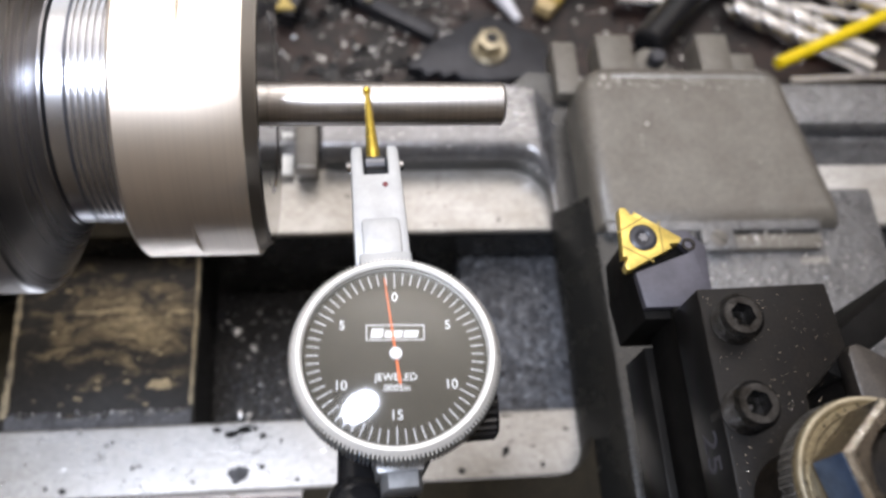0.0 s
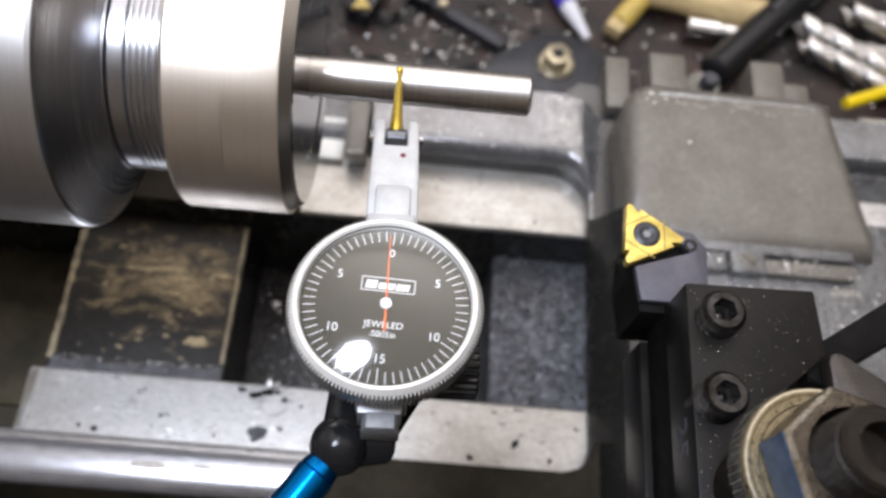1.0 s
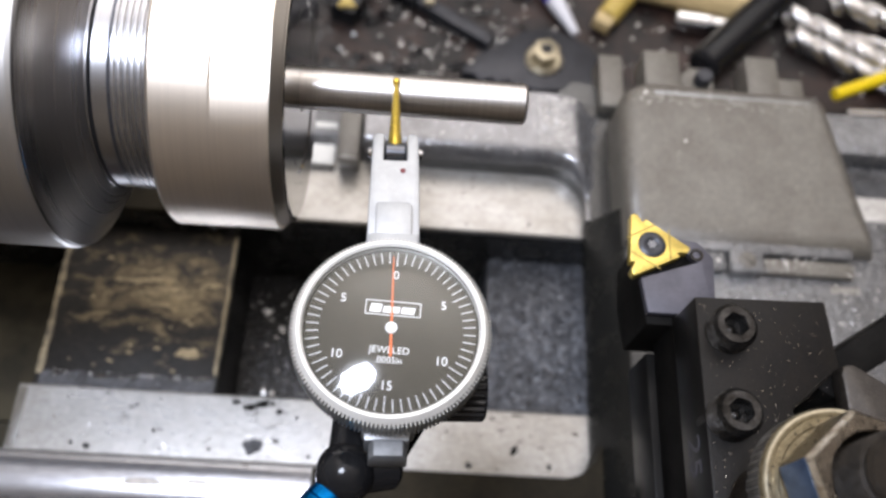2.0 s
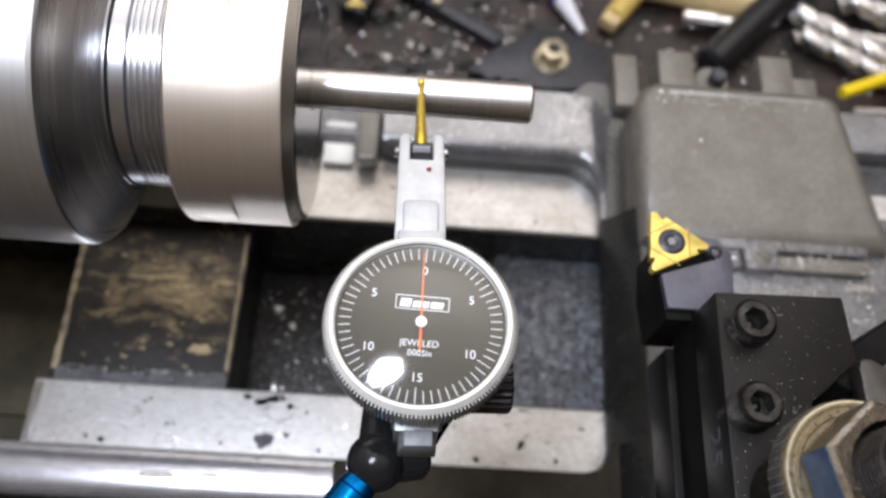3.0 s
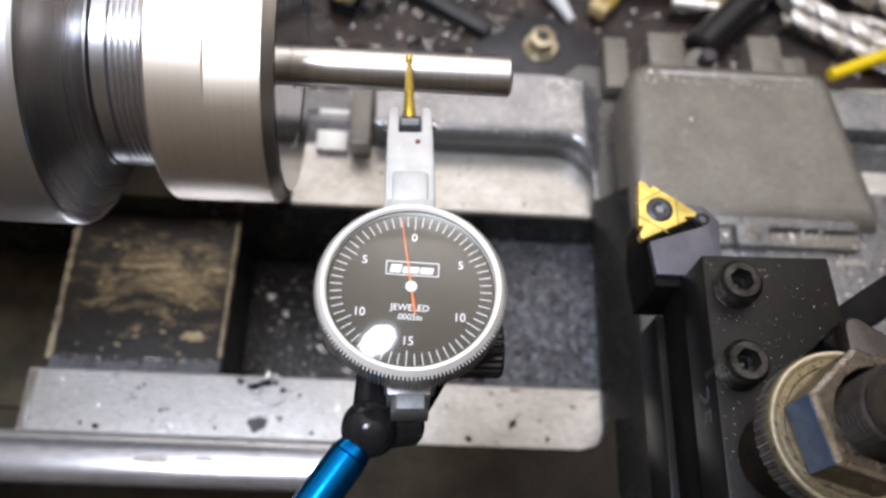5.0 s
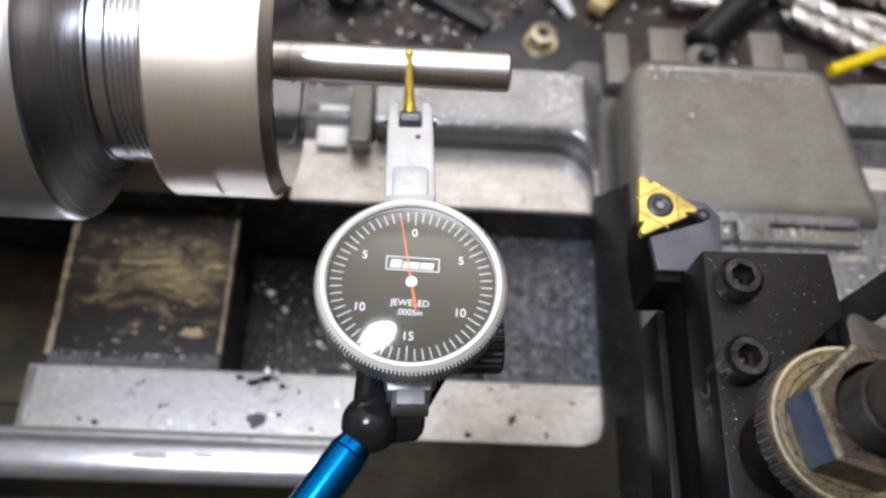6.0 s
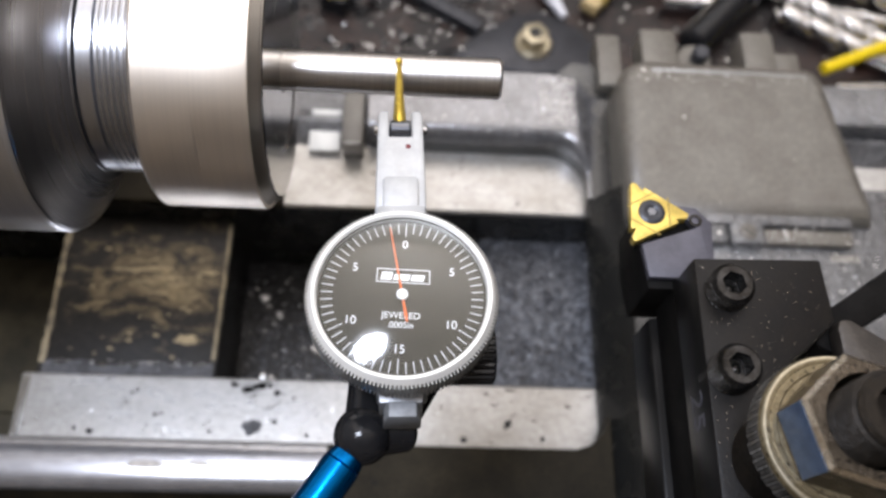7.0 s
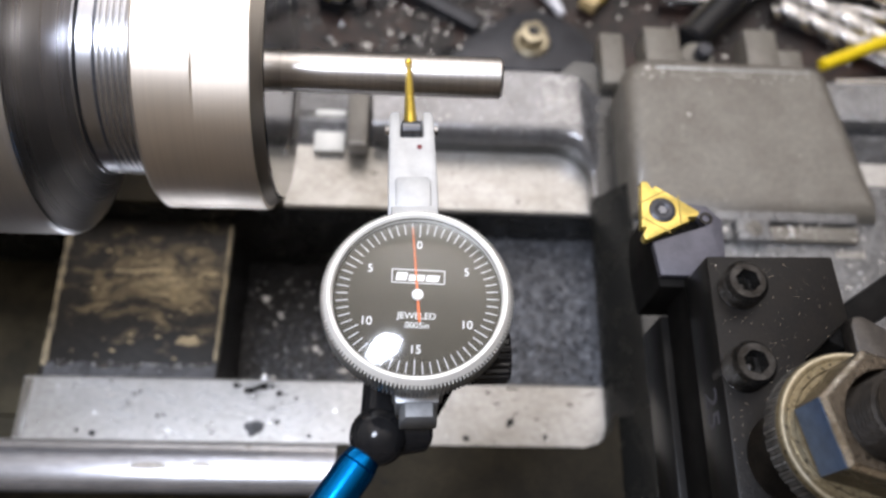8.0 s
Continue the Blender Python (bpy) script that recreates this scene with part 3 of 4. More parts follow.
def saddle():
    t = on_carriage(thing("lathe_saddle", (0, 0, 3.2), label="worn grey cast iron lathe saddle bridging the ways", category="lathe saddle"))
    # rear wing with its rounded corner into the bridge
    plan = [(-49, 99)] + arc(-44, 70, 5, 180, 270, 4) + arc(32, 47, 18, 90, 0) + [(50, 40), (57, 40), (57, 112), (46, 113), (36, 104), (20, 99)]
    # flank coloured darker than the top of the wing
    part("wing_flank", prism(bmesh.new(), plan, 0.2, 7.5), M_FLANK, t, "dark grey flank of the wing", 60)
    # its rounded front edge runs into the bridge, where the top dips into a valley
    path = [((x, 65.0), (0.0, 1.0)) for x in range(-49, 32, 9)]
    path += [((32 + 18 * math.cos(a), 47 + 18 * math.sin(a)), (math.cos(a), math.sin(a))) for a in [radians(90 - 6 * k) for k in range(16)]]
    path += [((50.0, 40.0), (1.0, 0.0))]
    b = bmesh.new()
    rows = []
    for (x, y), (nx, ny) in path:
        row = []
        for d in (0.0, 0.0, 0.2, 0.6, 1.2, 2.0, 3.0, 4.2, 5.6, 7.0, 9.0, 11.0, 13.0, 15.0, 18.0, 22.0, 27.0, 34.0):
            px, py = x + nx * d, y + ny * d
            q = min(d, 6.0)
            f = min(max((px - 45.0) / 9.0, 0.0), 1.0)
            h = 10.8 + math.sqrt(36.0 - (6.0 - q) ** 2) - 8.5 * f * f * (3 - 2 * f)
            row.append(b.verts.new((px, py, 7.0 if not row else max(h, 7.6))))
        rows.append(row)
    for a, c in zip(rows, rows[1:]):
        for k in range(len(a) - 1):
            b.faces.new((a[k], c[k], c[k + 1], a[k + 1]))
    b.faces.new(rows[0] + [b.verts.new((-49, 99, 7.0))])
    part("rear_wing", b, M_WET, t, "oily grey wing over the rear way", 60)
    # near-black block that fills the valley floor
    part("valley", box(bmesh.new(), 51.5, 62, 20.0, 100, 0.2, 8.6), M_DARK, t, "dark filler in the valley beside the cover")
    part("way_wiper", box(bmesh.new(), -60.5, -51.2, 60, 92, 0.2, 14.5, 1.0), M_CAST, t)
    # thin plate, brighter than the wiper behind it
    part("wiper_face", box(bmesh.new(), -60.0, -51.7, 59.2, 60.1, 5.5, 14.0, 0.3), M_WAY, t, "bright front of the wiper")
    part("wiper_plate", box(bmesh.new(), -76.0, -62.0, 61, 83, 0.1, 4.0, 0.5), M_PALE, t, "pale steel wiper plate")
    plan = [(-57, -170), (-57, -74), (-56, -73), (36, -73), (43, -71), (48, -66), (50.5, -59), (50.5, -170)]
    part("front_wing", prism(bmesh.new(), plan, 0.5, 17.0), M_FRONT, t, "dull brown-olive front wing")
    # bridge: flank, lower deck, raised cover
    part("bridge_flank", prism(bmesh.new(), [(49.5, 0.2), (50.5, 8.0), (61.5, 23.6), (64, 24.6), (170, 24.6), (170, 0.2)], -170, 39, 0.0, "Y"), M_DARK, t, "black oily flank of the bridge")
    part("lower_deck", box(bmesh.new(), 92, 185, -44, 40, 20, 25.0, 0.5), M_WING, t, "grey lower deck with bright scuffs")
    plan = [(61.0, 21), (165, 21), (166, 30)] + arc(147.0, 90.5, 9.0, 5, 90, 6) + arc(76.0, 85.5, 15.0, 90, 180, 9)
    part("raised_cover", domed(bmesh.new(), plan, 0.2, 32.8, 8.0, 9), M_CAST, t, "worn grey raised cover with rounded edges", 60)
    # thin pale strips drawn in place of the wet glint along this edge
    b = box(bmesh.new(), 76, 118, 92.0, 93.1, 32.3, 32.95, 0.2)
    box(b, 117, 146, 92.3, 93.0, 32.3, 32.92, 0.2)
    part("edge_glint", b, M_SATIN, t, "bright strip drawn as the wet glint on the cover's rear edge")
    part("front_ledge", box(bmesh.new(), 64, 155, 18.6, 23.6, 24, 30.4, 0.9), M_WING, t, "oily ledge along the cover")
    part("lip_key", box(bmesh.new(), 87.5, 101.4, 10.2, 18.2, 24, 29.8, 0.9), M_WING, t, "bright-edged gib key")
    key = part("lip_key", box(bmesh.new(), 102.4, 116.4, 9.6, 19.6, 24, 31.2, 0.9), M_WING, t, "bright-edged gib key")
    b = bmesh.new()
    turned(b, [(31.1, 0), (31.1, 3.6), (31.5, 3.5), (31.7, 3.1), (31.7, 0)], 28, Matrix.Translation((109.6, 14.8, 0)))
    part("key_screw", b, M_CAST, key, "slotted screw head")
    b = box(bmesh.new(), -3.0, 3.0, -0.45, 0.45, 31.6, 31.76)
    bmesh.ops.transform(b, matrix=Matrix.Translation((109.6, 14.8, 0)) @ Matrix.Rotation(radians(-38), 4, "Z"), verts=b.verts)
    part("screw_slot", b, M_DARK, key)
    part("front_lip", box(bmesh.new(), 117.6, 155, 10.8, 17.6, 24, 28.8, 0.9), M_CAST, t)
    b = bmesh.new()                               # a ring scribed in the deck
    turned(b, [(24.9, 6.6), (25.06, 6.7), (25.06, 7.2), (24.9, 7.3)], 40, Matrix.Translation((133, 1.5, 0)))
    part("scribed_ring", b, M_FLANK, t, "ring scribed in the deck")
    part("right_wing", box(bmesh.new(), 150, 330, 79, 101, 0.2, 16.0, 1.6), M_WING, t)
    for x0, x1, y0, y1, h in ((57, 68, 96, 125, 15), (78, 95, 97, 128, 17), (127, 142.5, 97, 129, 17), (144, 157, 97, 122, 11)):
        part("gib_bracket", box(bmesh.new(), x0, x1, y0, y1, 0.2, h, 0.8), M_CAST, t)
    b = bmesh.new()
    turned(b, [(-20, 0), (-20, 8.5), (6, 8.5), (7, 7.6), (7, 0)], 32, Matrix.Translation((106, 118, 2)))
    part("bolt_washer", b, M_CAST, t)
    b = bmesh.new()
    turned(b, [(0, 0), (0, 4.2), (6, 4.2), (7, 3.4), (7, 0)], 24, Matrix.Translation((108, 118, 8)))
    part("bolt", b, M_GUNMETAL, t)
    b = bmesh.new()
    for k in range(6):                            # stamped marks too worn to read
        box(b, 146 + k * 2.1, 147.3 + k * 2.1, 5.4, 8.4, 25.0, 25.08)
    part("stamped_marks", b, M_WAY, t, "worn stamped marks")
    return t


saddle()
for k, (sx, sy, sr) in enumerate(((92, 17, 2.4), (98, 14.5, 1.6), (126, 15.5, 1.3), (148, 9, 1.2), (120, 3, 0.9), (88, 68, 1.1), (72, 92, 1.6), (79, 90, 1.0))):
    rg = random.Random(k)
    b = bmesh.new()
    zz = 36.05 if sy > 24 else 32.75 if sy > 11.5 else 28.25
    sr *= 0.55
    pts = [(sr * rg.uniform(0.5, 1.2) * math.cos(a), sr * rg.uniform(0.5, 1.2) * math.sin(a)) for a in [i * math.pi / 4 for i in range(8)]]
    prism(b, pts, 0, 0.35)
    ob = part("metal_chip", b, M_SWARF)
    ob.matrix_basis = pose(sx * MM, sy * MM, zz * MM)
    on_carriage(tagged(ob, "bright oily metal chip lying on the saddle", "metal chip", "chips on the saddle"))


# on the wing, bright flakes take the place of glints from wet oil
on_carriage(swarf("metal_chips", "tiny bright flakes standing in for wet glints on the saddle wing", (28, 45, 72, 97), 600, 0.3, 20.02, M_SWARF, 8))
on_carriage(swarf("metal_chips", "a few bright flakes standing in for glints on the oily saddle wing", (-40, 30, 66, 96), 120, 0.34, 20.02, M_SWARF, 14))
on_carriage(swarf("metal_chips", "bright chips on the lower deck", (92, 180, -20, 10), 90, 0.5, 28.22, M_SWARF, 15))
# flakes again stand in for oil glints, along the lip
on_carriage(swarf("metal_chips", "tiny bright flakes standing in for wet glints along the saddle's lip", (92, 156, 11, 22), 90, 0.42, 32.8, M_SWARF, 9))
on_carriage(swarf("metal_chips", "tiny bright chips on the saddle cover", (66, 146, 86, 94), 110, 0.36, 36.02, M_SWARF, 10))
on_carriage(swarf("metal_chips", "tiny grey chips on the tool holder", (34, 60, -110, -60), 230, 0.09, 169.03, M_WORN, 11))


# ---- tool post, holder and threading tool ----
def socket_screw(parent, x, y, z0, r, h):
    """A set screw standing out of the holder: threads and a hexagon socket."""
    m = Matrix.Translation((x, y, z0))
    b = bmesh.new()
    prof = [(-6, 0), (-6, r * 0.9)]
    z = -5.5
    while z < h - 1.3:
        prof += [(z, r * 0.88), (z + 0.55, r), (z + 0.75, r), (z + 1.2, r * 0.88)]
        z += 1.25
    prof += [(h - 1.0, r * 0.96), (h, r * 0.80)]
    rings = turned(b, prof, 36, m)
    hexr = r * 0.56
    top = [b.verts.new(m @ Vector((*p, h))) for p in ngon(36, hexr, 0)]
    for k, v in enumerate(top):
        a = 2 * math.pi * k / 36
        f = math.cos(math.pi / 6) / math.cos((a + 0.3) % (math.pi / 3) - math.pi / 6)
        v.co = m @ Vector((hexr * f * math.cos(a), hexr * f * math.sin(a), h))
    low = [b.verts.new(v.co - Vector((0, 0, 4.0))) for v in top]
    last = rings[-1]
    for k in range(36):
        j = (k + 1) % 36
        b.faces.new((last[k], last[j], top[j], top[k]))
        b.faces.new((top[k], top[j], low[j], low[k]))
    b.faces.new(low)
    screw = part("set_screw", b, M_SCREW, parent, "black threaded set screw with a hexagon socket", 28)
    b = bmesh.new()
    turned(b, [(h - 3.95, 0), (h - 3.95, hexr * 0.5), (h - 3.6, hexr * 0.45), (h - 3.2, hexr * 0.25), (h - 3.1, 0)], 24, m)
    part("socket_floor", b, M_SCREW, screw, "shiny bottom of the socket")
    return screw


def tool_holder():
    t = on_carriage(thing("tool_holder", (0, 0, 116), label="black steel quick-change tool holder with set screws and height nut", category="tool holder"))
    z = 116.0
    top = [(33.2, -58.6), (33.2, -150), (52.0, -150), (52.0, -82), (55.5, -79.5), (63.2, -72.5), (62.2, -57.9)]
    flange = part("top_flange", prism(bmesh.new(), top, 154 - z, 169 - z, 0.6), M_BLACK, t, "black flange with oily scratches")
    flange.data.materials.append(M_SIDE)
    for f in flange.data.polygons:                # the milled sides are glossier than the top
        f.material_index = 1 if abs(f.normal.z) < 0.3 else 0
    part("back_wall", prism(bmesh.new(), [(45, -60), (45, -150), (51, -150), (51, -84), (60, -74), (60, -60)], 133 - z, 154.2 - z), M_BLACK, t)
    part("bottom_flange", prism(bmesh.new(), [(33.2, -60), (33.2, -150), (52, -150), (52, -80), (62, -72), (62, -60)], 117 - z, 133.2 - z, 0.6), M_SIDE, t)
    socket_screw(t, 39.6, -66.4, 169 - z, 4.9, 5.2)
    socket_screw(t, 38.0, -84.9, 169 - z, 4.9, 6.8)
    # height adjustment: boss, knurled nut, lock nut, stud
    cx, cy = 45.6, -103.0
    b = bmesh.new()
    turned(b, [(168.5 - z, 0), (168.5 - z, 9.5), (188.8 - z, 9.5), (188.8 - z, 0)], 40, Matrix.Translation((cx, cy, 0)))
    part("boss", b, M_STUD, t, "greasy dark boss")
    b = bmesh.new()
    n = 240
    ra = 14.4
    prof = [(188.6, 9), (188.6, ra - 0.8)] + [(189.2 + 0.33 * i, ra) for i in range(15)] + [(194.1, ra - 0.35), (194.1, 9)]
    rings = turned(b, [(h - z, r) for h, r in prof], n, Matrix.Translation((cx, cy, 0)))
    for i, ring in enumerate(rings[2:17]):
        for k, v in enumerate(ring):
            if (k + 2 * i) % 8 < 2 or (k - 2 * i) % 8 < 2:
                o = Vector((v.co.x - cx, v.co.y - cy, 0)).normalized()
                v.co -= o * 0.4
    nut = part("knurled_nut", b, M_KNURLING, t, "knurled round nut with yellowed oily top", 20)
    b = bmesh.new()
    turned(b, [(h - z, r) for h, r in ((193.9, 8.8), (193.9, ra - 0.1), (194.3, ra - 0.05), (195.1, ra - 0.5), (195.5, ra - 1.0), (195.5, ra - 1.4), (195.3, ra - 1.6), (195.3, ra - 1.9), (195.45, ra - 2.1), (195.45, ra - 2.9), (195.2, ra - 3.2), (195.2, 8.8))], 96, Matrix.Translation((cx, cy, 0)))
    part("nut_top", b, M_KNURL, nut, "yellowed oily top of the nut")
    b = bmesh.new()
    turned(b, [(h - z, r) for h, r in ((195.3, ra - 0.28), (195.62, ra - 0.55), (195.68, ra - 0.8), (195.62, ra - 1.0), (195.3, ra - 1.05))], 96, Matrix.Translation((cx, cy, 0)))
    part("polished_ring", b, M_BRASS, nut, "bright worn ring round the nut's top")
    b = bmesh.new()
    hex_r = 11.7
    m = Matrix.Translation((cx, cy, 0))
    rings = []
    for h, f in ((195.3, 1.0), (205.2, 1.0), (206.2, 0.93)):
        rings.append([b.verts.new((cx + hex_r * f * math.cos(radians(163 + 60 * k)), cy + hex_r * f * math.sin(radians(163 + 60 * k)), h - z)) for k in range(6)])
    inner = [b.verts.new((cx + 8.1 * math.cos(2 * math.pi * k / 36), cy + 8.1 * math.sin(2 * math.pi * k / 36), 206.2 - z)) for k in range(36)]
    low = [b.verts.new((v.co.x, v.co.y, 197 - z)) for v in inner]
    for a, c in zip(rings, rings[1:]):
        for k in range(6):
            b.faces.new((a[k], a[(k + 1) % 6], c[(k + 1) % 6], c[k]))
    off = round(163 / 10)
    for k in range(6):
        seg = [inner[(off + 6 * k + i) % 36] for i in range(7)]
        b.faces.new([rings[2][k], rings[2][(k + 1) % 6]] + seg[::-1])
    for k in range(36):
        b.faces.new((inner[k], inner[(k + 1) % 36], low[(k + 1) % 36], low[k]))
    hexo = part("lock_nut", b, M_HEX, t, "steel hexagon lock nut with one blued flat", 20)
    b = bmesh.new()                                # worn bright band along the nut's upper edge
    bands = [[b.verts.new((cx + hex_r * f * math.cos(radians(163 + 60 * k)), cy + hex_r * f * math.sin(radians(163 + 60 * k)), h - z)) for k in range(6)] for h, f in ((204.6, 1.003), (205.25, 1.004), (206.25, 0.925), (205.9, 0.915))]
    for a, c in zip(bands, bands[1:] + bands[:1]):
        for k in range(6):
            b.faces.new((a[k], a[(k + 1) % 6], c[(k + 1) % 6], c[k]))
    part("worn_rim", b, M_WORN, hexo, "bright worn upper edge")
    a0, a1 = radians(163), radians(223)
    b = bmesh.new()
    mid = Vector((math.cos((a0 + a1) / 2), math.sin((a0 + a1) / 2), 0))
    q = []
    for h in (195.8, 204.7):
        for a in (a0, a1):
            q.append(Vector((cx + hex_r * math.cos(a), cy + hex_r * math.sin(a), h - z)) + mid * 0.08)
    vs = [b.verts.new(p) for p in (q[0], q[1], q[3], q[2])]
    vo = [b.verts.new(v.co - mid * 0.06) for v in vs]
    b.faces.new(vs), b.faces.new(vo[::-1])
    for k in range(4):
        b.faces.new((vs[k], vs[(k + 1) % 4], vo[(k + 1) % 4], vo[k]))
    part("blued_flat", b, M_BLUING, hexo, "blue painted flat of the nut")
    socket_stud = bmesh.new()
    prof = [(190, 0), (190, 7)]
    h = 198.0
    while h < 211.5:
        prof += [(h, 6.2), (h + 0.5, 6.95), (h + 0.65, 6.95), (h + 1.1, 6.2)]
        h += 1.2
    prof += [(213.2, 6.5), (213.9, 5.8), (213.9, 3.9), (209, 3.6), (209, 0)]
    turned(socket_stud, [(p - z, r) for p, r in prof], 40, m)
    part("stud", socket_stud, M_STUD, t, "greasy dark threaded stud with a socket")
    lettering("25", 6.4, M_SHANK, t, 0, 0, 0, "stamped_number", m=pose(33.15 * MM, -91.5 * MM, (161 - z) * MM, 90, 0, -90), thick=0.06)
    return t


tool_holder()


def tool_post():
    t = on_carriage(thing("tool_post", (78, -98, 28.3), label="black steel dovetail tool post on the saddle", category="tool post"))
    x0, y0, z0 = 78.0, -98.0, 28.3

    def block(name, poly, za, zb, mat, label="", bevel=0.7):
        return part(name, prism(bmesh.new(), [(x - x0, y - y0) for x, y in poly], za - z0, zb - z0, bevel), mat, t, label)
    block("post_body", [(68, -74.5), (92, -90), (118, -74), (118, -140), (66, -140), (66, -78)], 28.3, 160, M_BLACK)
    block("top_cap", [(66.0, -70.8), (68.6, -70.4), (95, -87.0), (95, -138), (67.0, -138), (65.4, -73)], 160, 165.5, M_CAPS, "worn dark cap with a chamfered corner", 1.1)
    block("dovetail_bar", [(62.6, -75.2), (61.6, -70.0), (97, -46.5), (104, -53), (68.6, -73.9), (66, -77)], 60, 160.5, M_BAR, "black dovetail bar")
    return t


tool_post()


def threading_tool():
    t = on_carriage(thing("threading_tool", (0, 0, 133.3), label="dark blued threading tool with a yellow carbide insert", category="lathe tool"))
    z = 133.3
    # shank coloured near-black to match its dark slot
    part("shank", box(bmesh.new(), 35.2, 44.8, -150, -55, 0, 17.6, 0.4), M_BAR, t)
    head = [(28.7, -56.0), (27.6, -47.2), (28.6, -46.8), (41.8, -42.2), (39.6, -39.8), (36.2, -36.0), (42.3, -36.6), (46.0, -40.6), (45.2, -56)]
    part("head", prism(bmesh.new(), head, 148.5 - z, 151.0 - z, 0.35), M_SHANK, t, "bluish grey top of the tool head")
    # shadow on the sides of the tool head is put into this black
    part("head_body", prism(bmesh.new(), [(29.0, -58), (27.9, -46.8), (28.6, -35.5), (36.0, -36.4), (42.0, -36.9), (45.7, -40.8), (45.0, -58)], -6, 148.4 - z, 0.3), M_BAR, t, "body of the tool head, its shaded sides coloured black")
    # laydown insert: three toothed corners round a screw hole
    c = Vector((30.7, -38.6))
    tooth = ((9.3, -2), (9.4, 2), (8.8, 8), (6.8, 11), (6.4, 15), (7.3, 19))
    tri = []
    for k in range(3):
        tri += [c + Vector((r * math.cos(radians(119 - 120 * k - a)), r * math.sin(radians(119 - 120 * k - a)))) for r, a in tooth]
    ins = part("insert", prism(bmesh.new(), [(p.x, p.y) for p in tri], 148.4 - z, 151.4 - z, 0.15), M_GOLD, t, "yellow coated triangular carbide insert", 25)
    # raised strips; their darker gold paints the shade of the grooves
    for k in range(3):
        b = bmesh.new()
        u = Vector((math.cos(radians(119 - 120 * k)), math.sin(radians(119 - 120 * k))))
        w = Vector((-u.y, u.x))
        prism(b, [tuple(c + u * p + w * q) for p, q in ((4.25, -3.6), (4.6, -3.6), (4.6, 4.6), (4.25, 4.6))], 151.3 - z, 151.46 - z)
        part("chip_breaker", b, M_GROOVE, ins, "dark groove across the insert's corner")
    b = bmesh.new()
    turned(b, [(151.3 - z, 0), (151.3 - z, 3.45), (151.5 - z, 3.45), (151.85 - z, 2.8), (151.95 - z, 2.1), (151.7 - z, 1.4), (151.55 - z, 1.2), (151.5 - z, 0)], 30, Matrix.Translation((30.7, -38.4, 0)))
    screw = part("insert_screw", b, M_GUNMETAL, ins, "dark recessed clamping screw")
    tool_star = [(30.7 + r * math.cos(k * math.pi / 6), -38.4 + r * math.sin(k * math.pi / 6)) for k, r in enumerate((1.35, 0.8) * 6)]
    part("star_recess", prism(bmesh.new(), tool_star, 151.4 - z, 151.62 - z), M_PIVOT, screw, "shiny star recess")
    b = bmesh.new()
    turned(b, [(149 - z, 0), (151.1 - z, 1.7), (151.35 - z, 1.7), (151.35 - z, 1.0), (150 - z, 0.9), (150 - z, 0)], 24, Matrix.Translation((41.7, -40.3, 0)))
    part("side_screw", b, M_SCREW, t)
    return t


threading_tool()


# ---- dial test indicator and its arm ----
FACE_TURN = -3.6
DIAL_POSE = pose(-31.3 * MM, -74.1 * MM, 179.8 * MM, -1.8, 0, 2.2)


